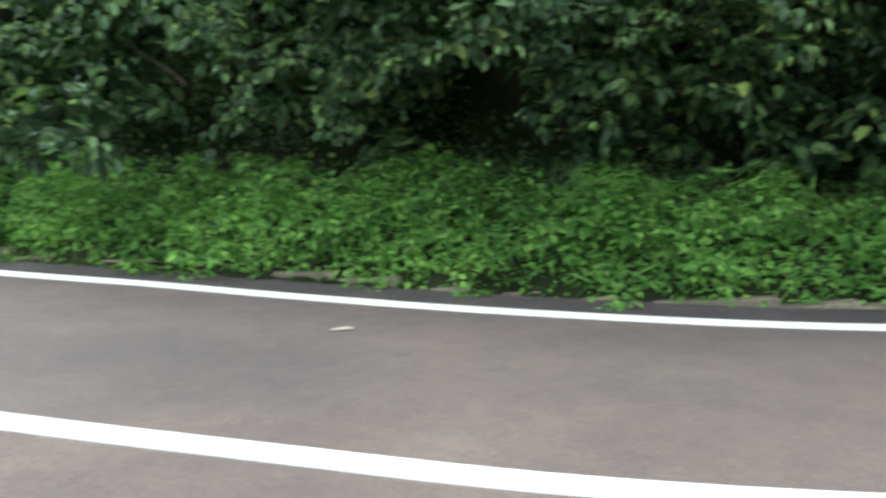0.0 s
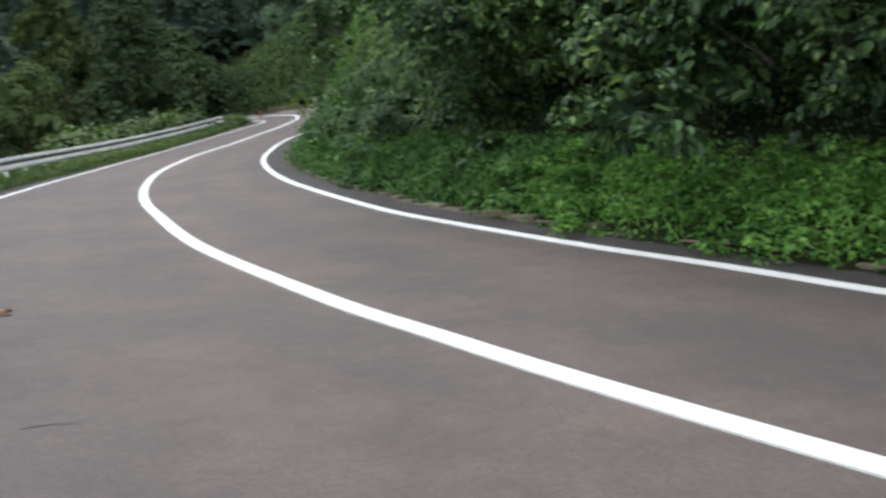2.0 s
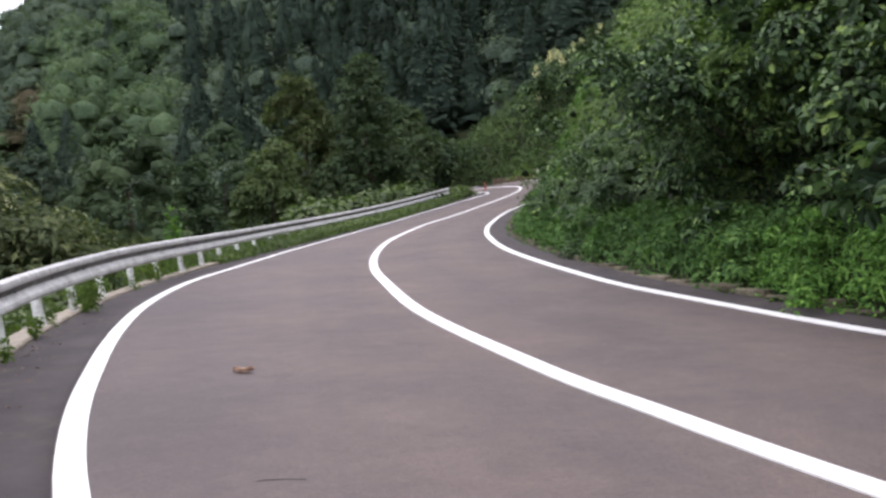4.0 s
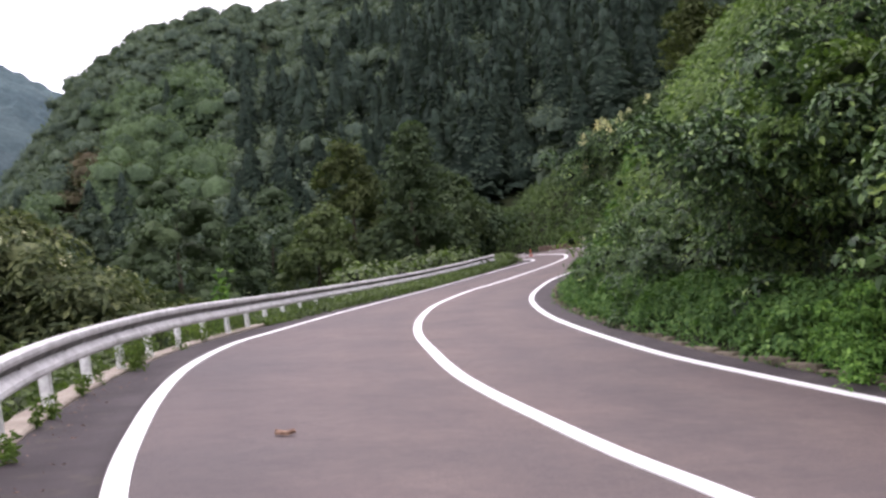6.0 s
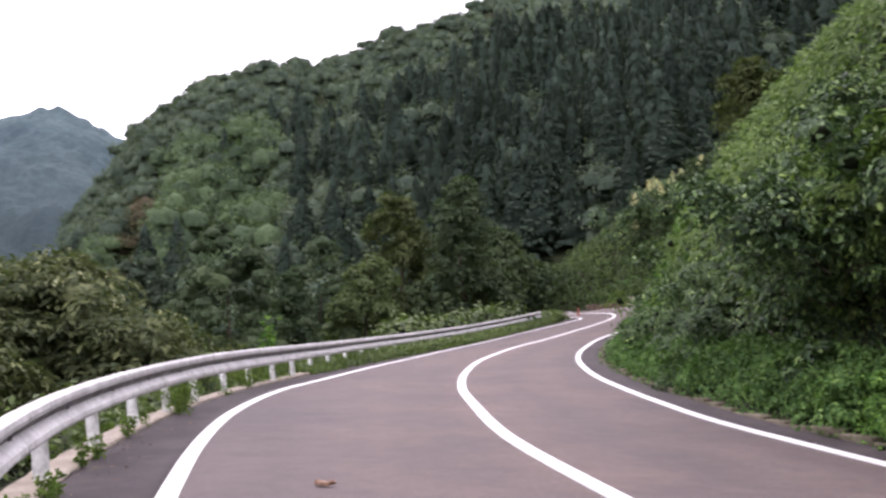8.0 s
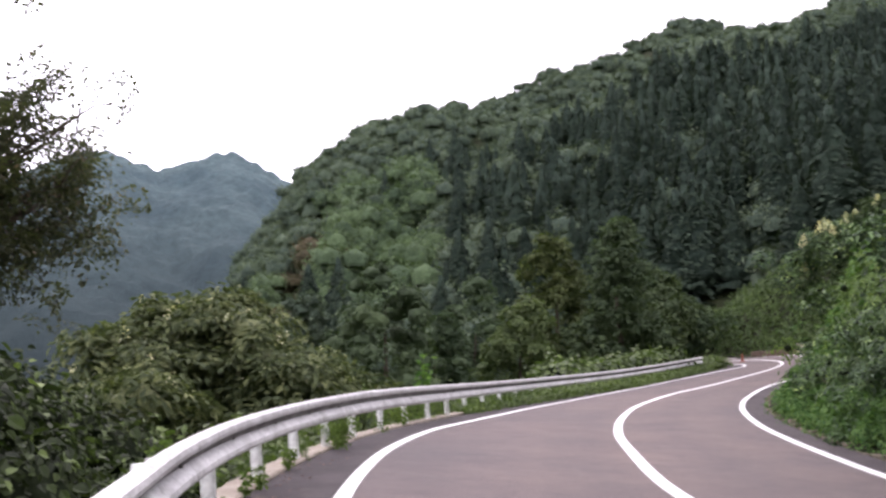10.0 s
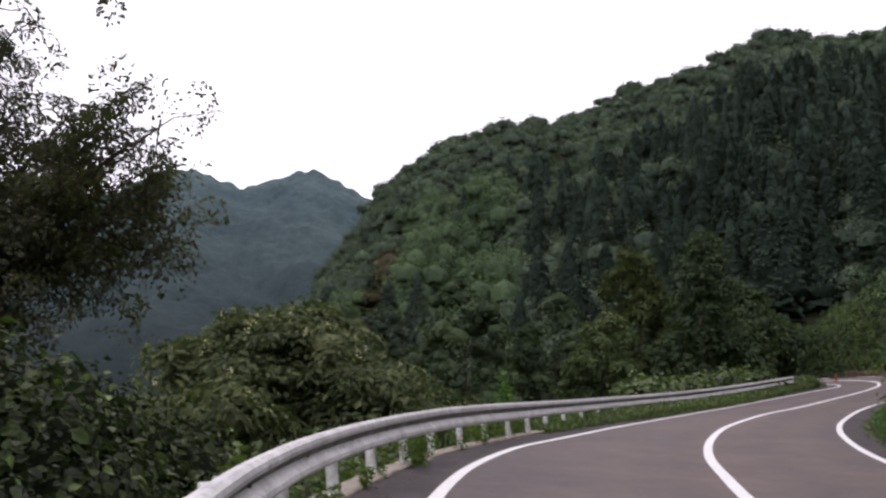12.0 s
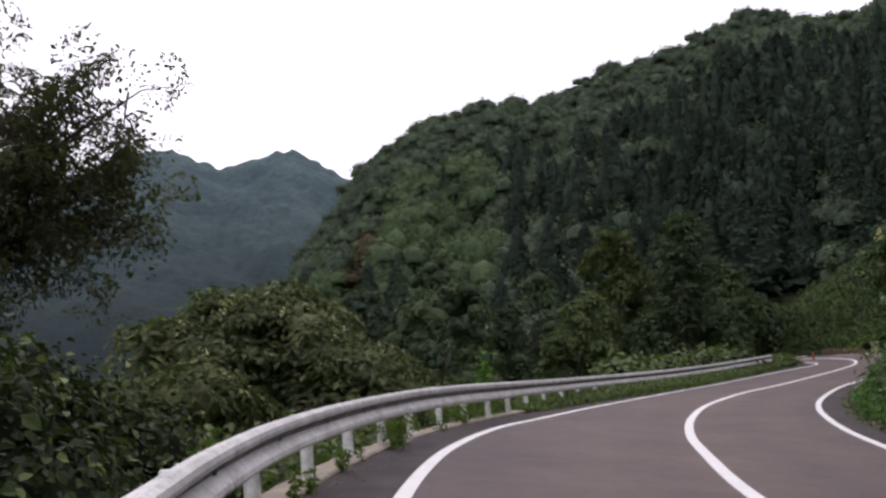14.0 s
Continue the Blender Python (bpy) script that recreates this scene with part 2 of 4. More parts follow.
# ---------------------------------------------------------------- the lie of the land
def road_z(x, y):
    """The road climbs ahead and is banked towards the inside of its bend."""
    x, y = np.clip(x, -9, 14), np.clip(y, -25, 66)
    return -0.0943 * x + 0.0361 * y + 0.000448 * np.maximum(0, y - 9.76) ** 2 + 0.00266 * x * np.clip(y, 0, 60) - 0.0056


CENTRE = curve_through([(22, -14), (13, -9.5), (7.6, -5), (4.8, -1.76), (3.38, 0.29), (2.66, 1.54), (2.19, 2.74), (1.75, 4.0), (1.41, 5.15), (0.98, 6.75),
                        (0.29, 10.4), (-0.1, 14.5), (-0.33, 18), (-0.34, 22.3), (-0.06, 27.2), (0.5, 31.3), (1.5, 36), (2.95, 40.2), (4.8, 45.3),
                        (7.0, 50.7), (8.1, 54.2), (8.2, 57.5), (6.6, 61), (3.5, 63.8), (0, 65.5)])
RIGHT = curve_through([(25, -11), (16, -6.8), (10.7, -3.0), (7.6, -0.42), (6.25, 1.29), (5.69, 2.2), (5.28, 3.08), (4.92, 4.02), (4.55, 5.26), (4.24, 6.55), (3.82, 8.04), (3.38, 10.12),
                       (3.0, 12.3), (2.8, 14.9), (2.67, 17.5), (2.6, 20.5), (2.7, 24), (2.98, 27.8), (3.6, 32), (4.85, 37.5), (6.3, 41.6), (8.2, 45.6), (10.3, 50.5), (11.2, 54), (11.1, 58.5), (8.6, 63), (4.6, 66.2), (1, 68.2)])
LEFT = curve_through([(16, -15.5), (9, -11.5), (4.3, -7.4), (1.5, -3.6), (0.15, -0.6), (-0.75, 1.9), (-1.32, 3.6), (-1.7, 4.7), (-2.08, 6.0), (-2.42, 7.4), (-2.82, 9.2), (-3.2, 11.2),
                      (-3.5, 13.2), (-3.74, 15.8), (-3.82, 18.4), (-3.65, 21), (-3.4, 24), (-3.05, 27.4), (-2.5, 30.8), (-1.75, 34.5), (-0.75, 38.4), (0.5, 42.3), (2.0, 46.6), (3.8, 50.7), (5.25, 53.3), (6.25, 55.2), (6.1, 57.2), (4.6, 59.4), (1.8, 61.2), (-1, 62.4)])
RAIL = curve_through([(-0.3, -1.6), (-1.03, 0.45), (-1.58, 2.15), (-2.08, 3.55), (-2.6, 5.05), (-3.1, 6.83), (-3.54, 8.84), (-3.9, 10.85), (-4.18, 12.88), (-4.42, 15.2), (-4.54, 17.4), (-4.55, 19.3),
                      (-4.42, 24), (-4.27, 26), (-3.92, 30), (-3.13, 34.4), (-1.83, 38.9), (-0.3, 43.4), (1.15, 47.4), (2.75, 51.4), (3.8, 53.8)], 0.25)


def lateral(x, y):
    """Distance from the middle of the road (right is positive), and the nearest point's road height."""
    side = side_of(CENTRE)
    d, idx = np.empty(len(x)), np.empty(len(x), int)
    for k in range(0, len(x), 4000):
        q = np.stack([x[k:k + 4000], y[k:k + 4000]], 1)[:, None] - CENTRE[None]
        dist = np.hypot(q[..., 0], q[..., 1])
        i = dist.argmin(1)
        j = np.arange(len(i))
        d[k:k + 4000] = np.copysign(dist[j, i], (q[j, i] * side[i]).sum(1))
        idx[k:k + 4000] = i
    return d, idx


AZ = [-180, -120, -70, -48, -38, -30, -26, -24, -22.5, -20.8, -19, -15.5, -12, -9, -6.7, -3, 0, 1.7, 4.6, 9.5, 12.4, 20, 40, 90, 140, 180]
UP = [10, 12, 10, 4, 1, 0.5, 3.5, 7.9, 11.0, 12.8, 14.9, 17.0, 18.05, 17.9, 18.45, 19.7, 20.1, 21.2, 21.8, 21.0, 21.5, 22.6, 24, 22, 14, 10]


def noise_plan(x, y, k):
    """Soft swells over the plan."""
    return np.sin(x * k + 1.3 * np.sin(y * k * 0.7)) * np.sin(y * k * 1.2 + 0.8 * np.sin(x * k * 0.9 + 2)) * 0.5 + 0.3 * np.sin(x * k * 2.3 + y * k * 1.7)


def hill_z(x, y):
    """The wooded spur across the valley and the hills round about."""
    r, az = np.hypot(x, y), np.degrees(np.arctan2(x, y))
    top = 290 * np.tan(np.radians(np.interp(az, AZ, UP)))
    t = np.clip((r - 72) / 218, 0, 1)
    foot = np.interp(az, [-180, -60, -30, -12, -3, 4, 12, 30, 60, 180], [-3, -6, -9, -8, -3, 3, 6, 6, 3, -3])
    z = foot + (top - foot) * (0.75 * t + 0.25 * t * t * (3 - 2 * t)) + noise_plan(x, y, 0.03) * 3.0 * t
    return np.where(r > 290, np.maximum(-8, top - (r - 290) * 0.35), z)


def ground_z(x, y):
    x, y = np.atleast_1d(np.asarray(x, float)), np.atleast_1d(np.asarray(y, float))
    u, i = lateral(x, y)
    base = road_z(CENTRE[i, 0], CENTRE[i, 1])
    cross = road_z(x, y)
    a = u - 3.65
    edge = CENTRE[i] + 3.5 * side_of(CENTRE)[i]
    hollow = np.interp(CENTRE[i, 1], [2.7, 3.7, 15, 19], [1, 0.7, 0.7, 0]) * np.clip((CENTRE[i, 1] + 4) / 1.5, 0, 1) * np.clip((a - 1.0) / 0.3, 0, 1)
    steep = np.interp(a - 0.95 * hollow, [0, 0.15, 1.5, 2.2, 3.2, 6, 40, 160], [-0.02, 0.08, 0.75, 1.8, 4.0, 7.5, 36, 90])
    gentle = np.interp(a, [0, 0.15, 1.5, 10, 20, 200], [-0.02, 0.08, 0.9, 8.0, 12.5, 12.5])
    t = np.clip((CENTRE[i, 1] - 48) / 8, 0, 1)
    bank = road_z(edge[:, 0], edge[:, 1]) + steep * (1 - t) + gentle * t
    turn, off = np.degrees(np.arctan2(x, y)), np.hypot(x, y)
    # Cap on the far slope, by direction, fitted to its outline from the camera.
    view_cap = 1.22 + off * np.tan(np.radians(np.interp(turn, [2, 3, 3.8, 4.7, 6.2, 8.5, 10.7, 12.8, 15, 18, 30], [1, 2.5, 3.6, 4.7, 5.8, 7.3, 8.6, 10.0, 11.4, 13.5, 30]))) - 0.9 + 0.7 * noise_plan(x, y, 0.35)
    bank = np.where((y > 42) & (off < 92), np.minimum(bank, view_cap), bank)
    b = -u - np.interp(y, [-6, 3, 8, 14, 20, 28, 45], [4.9, 4.35, 4.6, 4.9, 5.0, 5.6, 5.4])
    fall = base + 0.25 + np.interp(b, [0, 0.5, 3, 12, 40, 200], [-0.1, -0.5, -2.2, -7, -9, -9])
    z = np.where(u > 3.55, bank, np.where(b > 0, fall, cross - 0.09))
    hill = hill_z(x, y)
    z = np.where((u > 3.55) & (a > np.where(t > 0, 3, 12)) | (b > 8), np.maximum(z, hill), z)
    away = np.clip((np.hypot(x - CENTRE[-1, 0], y - CENTRE[-1, 1]) - 6) / 6, 0, 1) * (i > len(CENTRE) - 5)
    z = z * (1 - away) + hill * away
    far = (np.hypot(x, y) > 110) & (np.degrees(np.arctan2(x, y)) < 16)
    return np.where(far, hill, z)


def build_ground():
    rings = np.concatenate([[0.0], np.geomspace(0.6, 420, 150), np.geomspace(480, 3500, 14)])
    turns = np.radians(np.concatenate([np.arange(-180, -60, 4), np.arange(-60, 90, 0.7), np.arange(90, 180, 4)]))
    rr, tt = np.meshgrid(rings, turns, indexing="ij")
    x, y = (rr * np.sin(tt)).ravel(), (rr * np.cos(tt)).ravel()
    z = ground_z(x, y)
    n, m = len(rings), len(turns)
    a = np.arange(n * m).reshape(n, m)
    b = np.roll(a, -1, 1)
    faces = np.stack([a[:-1], a[1:], b[1:], b[:-1]], -1).reshape(-1, 4)
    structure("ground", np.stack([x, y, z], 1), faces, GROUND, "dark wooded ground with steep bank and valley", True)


build_ground()


def ribbon(line, left, right, lift, columns=2, thick=0.0):
    """A strip along a plan line that lies on the road; left and right are offsets from the line."""
    s = side_of(line)
    off = np.linspace(left, right, columns)
    p = line[:, None] + s[:, None] * off[None, :, None]
    z = road_z(p[..., 0], p[..., 1]) + lift
    v = np.concatenate([p, z[..., None]], -1)
    n, m = v.shape[:2]
    a = np.arange(n * m).reshape(n, m)
    f = [np.stack([a[:-1, :-1], a[:-1, 1:], a[1:, 1:], a[1:, :-1]], -1).reshape(-1, 4)]
    v = v.reshape(-1, 3)
    if thick:
        low = v.copy()
        low[:, 2] -= thick
        k = len(v)
        v = np.vstack([v, low])
        for e in (a[:, 0], a[:, -1]):
            f.append(np.stack([e[:-1], e[1:], e[1:] + k, e[:-1] + k], -1))
        for e in (a[0], a[-1]):
            f.append(np.stack([e[:-1], e[1:], e[1:] + k, e[:-1] + k], -1))
    return v, np.vstack(f)


def road_sheet():
    """The asphalt, from the foot of the rail to the foot of the bank."""
    s = side_of(CENTRE)
    gap = [np.array([np.min(np.hypot(*(line - q).T)) for q in CENTRE]) for line in (LEFT, RIGHT)]
    smooth = np.ones(9) / 9
    left, right = (np.convolve(np.pad(g, 4, "edge"), smooth, "valid") for g in gap)
    k = np.linspace(0, 1, 30)
    off = -(left + 0.9)[:, None] * (1 - k) + (right + 0.6)[:, None] * k
    p = CENTRE[:, None] + s[:, None] * off[..., None]
    v = np.concatenate([p, road_z(p[..., 0], p[..., 1])[..., None]], -1)
    a = np.arange(v.shape[0] * 30).reshape(-1, 30)
    return v.reshape(-1, 3), np.stack([a[:-1, :-1], a[:-1, 1:], a[1:, 1:], a[1:, :-1]], -1).reshape(-1, 4), np.clip(0.42 + off / 8, 0, 1)


v, f, place = road_sheet()
road = structure("road", v, f, ASPHALT, "worn purplish grey asphalt mountain road", True)
road.data.attributes.new("across", "FLOAT", "POINT").data.foreach_set("value", place.astype(np.float32).ravel())
for line, near, wide, what in ((LEFT, -0.88, -0.085, "outer"), (RIGHT, 0.085, 0.62, "inner")):
    v, f = ribbon(line, near, wide, 0.004, 6, 0.01)
    tagged(new("shoulder", mesh_np("shoulder", v, f, OLD_ASPHALT, True)), f"darker dirty asphalt strip along the {what} edge of the road", "road shoulder", kind="structure")
for line, wide, what in ((CENTRE, 0.17, "centre"), (RIGHT, 0.15, "inner edge"), (LEFT, 0.15, "outer edge")):
    v, f = ribbon(line, -wide / 2, wide / 2, 0.012, 3, 0.016)
    tagged(new("road_marking", mesh_np("road_marking", v, f, PAINT)), f"solid white painted {what} line on the asphalt", "road marking", kind="structure")


# ---------------------------------------------------------------- leaves
def unit(a):
    return a / np.maximum(np.linalg.norm(a, axis=-1, keepdims=True), 1e-9)


def leaf_cloud(rng, at, normal, size, slim=0.5, droop=0.5, way=None):
    """Folded leaves with their bases at the given points. Two quads a leaf; four corners a side."""
    n = len(at)
    normal = unit(normal)
    t = rng.normal(size=(n, 3))
    t[:, 2] -= droop
    if way is not None:
        t = t * 0.45 + way
    t = unit(t - (t * normal).sum(1, keepdims=True) * normal)
    b = np.cross(normal, t)
    size = np.broadcast_to(size, (n,))[:, None]
    w = size * slim * 0.5
    fold = normal * size * 0.12
    base, tip = at, at + t * size - normal * size * 0.12
    l1, r1 = at + t * size * 0.28 + b * w * 0.95 + fold, at + t * size * 0.28 - b * w * 0.95 + fold
    l2, r2 = at + t * size * 0.68 + b * w * 0.8 + fold * 0.7, at + t * size * 0.68 - b * w * 0.8 + fold * 0.7
    v = np.stack([base, l1, l2, tip, r2, r1], 1).reshape(-1, 3)
    i = np.arange(n)[:, None] * 6
    f = np.stack([i + [0, 3, 2, 1], i + [0, 5, 4, 3]], 1).reshape(-1, 4)
    return v, f


def leaf_flat(rng, at, normal, size, slim=0.6, droop=0.3, way=None):
    """Cheaper leaves: one bent quad each."""
    n = len(at)
    normal = unit(normal)
    t = rng.normal(size=(n, 3))
    t[:, 2] -= droop
    if way is not None:
        t = t * 0.45 + way
    t = unit(t - (t * normal).sum(1, keepdims=True) * normal)
    b = np.cross(normal, t)
    size = np.broadcast_to(size, (n,))[:, None]
    v = np.stack([at, at + t * size * 0.5 + b * size * slim * 0.5 + normal * size * 0.1, at + t * size, at + t * size * 0.5 - b * size * slim * 0.5 + normal * size * 0.1], 1).reshape(-1, 3)
    return v, (np.arange(n)[:, None] * 4 + np.arange(4))


def sprays(rng, at, out, radius, per, size, slim=0.5, sag=0.5, rise=0.9, folded=False):
    """Drooping umbrellas of leaves, as shoots bear them: one at each given point, facing out and up."""
    k = len(at)
    axis = unit(unit(out) * [0.75, 0.75, 0.4] + [0, 0, rise] + 0.18 * rng.normal(size=(k, 3)))
    a = unit(np.cross(axis, unit(rng.normal(size=(k, 3)))))
    b = np.cross(axis, a)
    own = np.repeat(np.arange(k), per)
    n = k * per
    th, rho = 6.2832 * rng.random(n), np.sqrt(rng.random(n))
    wide = (radius * (0.65 + 0.7 * rng.random(k)))[own]
    ray = a[own] * np.cos(th)[:, None] + b[own] * np.sin(th)[:, None]
    p = at[own] + ray * (rho * wide)[:, None] - axis[own] * (wide * (sag * rho ** 2 + 0.22 * rng.random(n)))[:, None]
    nrm = axis[own] + ray * (0.55 * rho)[:, None] + 0.28 * rng.normal(size=(n, 3))
    way = ray * 1.1 - axis[own] * 0.35 - [0, 0, 0.25]
    return (leaf_cloud if folded else leaf_flat)(rng, p, nrm, size * (0.55 + 0.9 * rng.random(n)), slim, 0.0, way=way)


def on_lumps(rng, centres, radii, count, squash=0.8, up=0.45, depth=0.35, loose=0.45):
    """Points and outward directions on the shells of lumps, more on the upper side."""
    pick = rng.choice(len(centres), count, p=radii ** 2 / (radii ** 2).sum())
    d = rng.normal(size=(count, 3))
    d[:, 2] += up
    d = unit(d)
    r = radii[pick] * (1 - depth * rng.random(count) ** 2) * (1 + 0.14 * rng.normal(size=count))
    p = centres[pick] + d * r[:, None] * [1, 1, squash]
    return p, unit(d + [0, 0, 0.5] + loose * rng.normal(size=(count, 3)))


@functools.lru_cache(None)
def ico(cuts=2):
    bm = bmesh.new()
    bmesh.ops.create_icosphere(bm, subdivisions=cuts, radius=1)
    v = np.array([q.co[:] for q in bm.verts])
    f = np.array([[q.index for q in g.verts] for g in bm.faces])
    bm.free()
    return v, f


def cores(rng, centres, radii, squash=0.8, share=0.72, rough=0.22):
    """Rough hearts filling the lumps; near-black ones stand in for the shade inside."""
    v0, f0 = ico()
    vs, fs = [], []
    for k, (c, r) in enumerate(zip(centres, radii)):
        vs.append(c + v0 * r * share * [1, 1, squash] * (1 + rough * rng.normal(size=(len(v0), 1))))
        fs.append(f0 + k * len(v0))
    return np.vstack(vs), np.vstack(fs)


def limb(path, r0, r1, sides=6):
    """A tapered round limb along a 3D path."""
    path = np.array(path, float)
    d = unit(np.gradient(path, axis=0))
    ref = np.where(np.abs(d[:, 2:3]) > 0.9, [[1.0, 0, 0]], [[0, 0, 1.0]])
    a = unit(np.cross(d, ref))
    b = np.cross(d, a)
    rad = np.linspace(r0, r1, len(path))[:, None, None]
    th = np.linspace(0, 2 * np.pi, sides, endpoint=False)
    v = path[:, None] + rad * (a[:, None] * np.cos(th)[None, :, None] + b[:, None] * np.sin(th)[None, :, None])
    i = np.arange(len(path) * sides).reshape(len(path), sides)
    j = np.roll(i, -1, 1)
    return v.reshape(-1, 3), np.stack([i[:-1], j[:-1], j[1:], i[1:]], -1).reshape(-1, 4)


def join(pieces):
    vs, fs, k = [], [], 0
    for v, f in pieces:
        vs.append(v)
        fs.append(np.asarray(f) + k)
        k += len(v)
    return np.vstack(vs), np.vstack(fs)


def wander(rng, a, b, n=6, bend=0.12):
    a, b = np.array(a, float), np.array(b, float)
    t = np.linspace(0, 1, n)[:, None]
    off = np.cumsum(rng.normal(size=(n, 3)) * bend * np.linalg.norm(b - a) / n, axis=0)
    off -= t * off[-1]
    return a + (b - a) * t + off


TOPS = {}


def tree(name, label, rng, foot, height, spread, material, leaves, size, lumps=16, slim=0.5, low=0.3, squash=0.75, category="tree", flat=True, core=0.7, group="", lump=0.30, shoot=0.0, per=20, heart=None):
    """A tree: tapered trunk, limbs to every lump, and a crown of leaves on uneven lumps."""
    ob = thing(name, label, category, foot, group)
    k = lumps
    ang = rng.random(k) * 2 * np.pi
    hgt = low + (1 - low) * (np.arange(k) + rng.random(k)) / k
    prof = (1 - 0.88 * (2 * np.clip((hgt - low) / (1 - low), 0, 1) - 0.9).clip(-1, 1) ** 2) ** 0.6
    rad = spread * prof * (0.25 + 0.55 * rng.random(k)) * (1.3 - lump)
    r = spread * lump * (1 + 0.55 * rng.random(k)) * (0.6 + 0.4 * prof)
    c = np.stack([rad * np.cos(ang), rad * np.sin(ang), hgt * height - r * 0.6], 1)
    p, nrm = on_lumps(rng, c, r, leaves, squash, depth=0.25, loose=0.3)
    if shoot:
        v, f = sprays(rng, p[:leaves // per], nrm[:leaves // per], shoot, per, size, slim, 0.5, 0.7)
    else:
        v, f = (leaf_flat if flat else leaf_cloud)(rng, p, nrm, size * (0.7 + 0.6 * rng.random(leaves)), slim)
    part_np("crown", v, f, material, ob)
    TOPS[name] = p[(p[:, 2] > np.quantile(p[:, 2], 0.72)) & (nrm[:, 2] > 0.5)]
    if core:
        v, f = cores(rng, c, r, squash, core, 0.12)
        tagged(part_np("thicket", v, f, heart or SHADE_HEART, ob), kind="stuff")
    w = [limb(wander(rng, (0, 0, -0.3), (0.05 * spread * rng.normal(), 0.05 * spread * rng.normal(), height * 0.8), 8, 0.08), height * 0.024 + 0.03, 0.02)]
    part_np("trunk", *w[0], BARK, ob, smooth=True)
    for q in c[:12]:
        part_np("limb", *limb(wander(rng, (0, 0, max(0.15 * height, q[2] * 0.55)), q, 6), 0.0072 * height + 0.01, 0.008, 5), BARK, ob, smooth=True)
    return ob


# ---------------------------------------------------------------- guard rail
def build_rail():
    rail = thing("guard_rail", "weathered galvanised steel guard rail with white posts", "guard rail")
    line = RAIL
    s = side_of(line)
    z0 = road_z(line[:, 0], line[:, 1])
    # W section: out is towards the road, up from the road surface
    prof = np.array([(0.0, 0.0), (0.03, -0.02), (0.07, 0.03), (0.086, 0.12), (0.08, 0.24), (0.03, 0.40), (0.012, 0.47), (0.014, 0.53), (0.03, 0.59), (0.075, 0.70), (0.086, 0.81), (0.078, 0.92), (0.045, 1.0), (0.0, 0.985)])
    top = np.interp(line[:, 1], [2, 7, 11, 15, 20], [0.67, 0.70, 0.735, 0.775, 0.80])
    back = prof[::-1] - [0.008, 0]
    ring = np.vstack([prof, back])
    per = 16
    beams = []
    for k in range(0, len(line) - 1, per):
        e = min(k + per + 1, len(line))
        if e - k < 3:
            break
        idx = np.arange(k, e)
        push = (0.004 if (k // per) % 2 else 0.0)
        q = np.concatenate([line[idx, None] + s[idx, None] * (ring[None, :, :1] + push), np.broadcast_to((z0[idx, None] + 0.425 + ring[None, :, 1] * (top[idx, None] - 0.425))[..., None], (len(idx), len(ring), 1))], -1)
        i = np.arange(q.shape[0] * q.shape[1]).reshape(q.shape[:2])
        j = np.roll(i, -1, 1)
        f = np.stack([i[:-1], i[1:], j[1:], j[:-1]], -1).reshape(-1, 4)
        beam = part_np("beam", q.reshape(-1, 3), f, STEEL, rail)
        beam.data.materials.append(GRIME_SHADE)
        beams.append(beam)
        # Groove dirt, carried onto the upper lobe's underside as painted shade.
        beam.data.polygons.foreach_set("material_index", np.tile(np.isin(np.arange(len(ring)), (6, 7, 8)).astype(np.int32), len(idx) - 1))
    run = np.concatenate([[0], np.cumsum(np.hypot(*np.diff(line, axis=0).T))])
    at0 = run[np.argmin(np.abs(line[:, 1] - 8.88))]
    for kk in range(-4, 24):
        at = at0 + kk * 2.04
        if at < 0.3 or at > run[-1] - 0.3:
            continue
        i = int(np.argmin(np.abs(run - at)))
        c = line[i] - s[i] * 0.17
        zb = float(road_z(c[0], c[1]))
        bm = bmesh.new()
        bmesh.ops.create_cone(bm, cap_ends=True, segments=14, radius1=0.062, radius2=0.062, depth=0.74)
        bmesh.ops.bevel(bm, geom=[ed for ed in bm.edges if ed.calc_face_angle(0) > 1.0], offset=0.008, segments=1, affect="EDGES")
        post = part("post", bm, POST_PAINT, rail, "white painted steel tube post", True)
        post.location = (c[0], c[1], zb + 0.20)
        post.rotation_euler = (0, radians(-4), 0)
        bm = bmesh.new()
        bmesh.ops.create_cube(bm, size=1, matrix=Matrix.Diagonal((0.16, 0.07, 0.07, 1)))
        block = part("bracket", bm, STEEL, post)
        block.matrix_basis = post.matrix_basis.inverted() @ pose(c[0] + s[i, 0] * 0.08, c[1] + s[i, 1] * 0.08, zb + 0.56, 0, 0, math.degrees(math.atan2(s[i, 1], s[i, 0])))
        bm = bmesh.new()
        bmesh.ops.create_cone(bm, cap_ends=True, segments=6, radius1=0.017, radius2=0.013, depth=0.016)
        bolt = part("bolt", bm, GRIME_SHADE, beams[min(i // per, len(beams) - 1)])
        bolt.matrix_basis = pose(line[i, 0] + s[i, 0] * 0.026, line[i, 1] + s[i, 1] * 0.026, z0[i] + 0.425 + 0.5 * (top[i] - 0.425), 0, 90, 0) if abs(s[i, 0]) > 0.9 else pose(line[i, 0] + s[i, 0] * 0.026, line[i, 1] + s[i, 1] * 0.026, z0[i] + 0.425 + 0.5 * (top[i] - 0.425), 90, 0, 0)


build_rail()


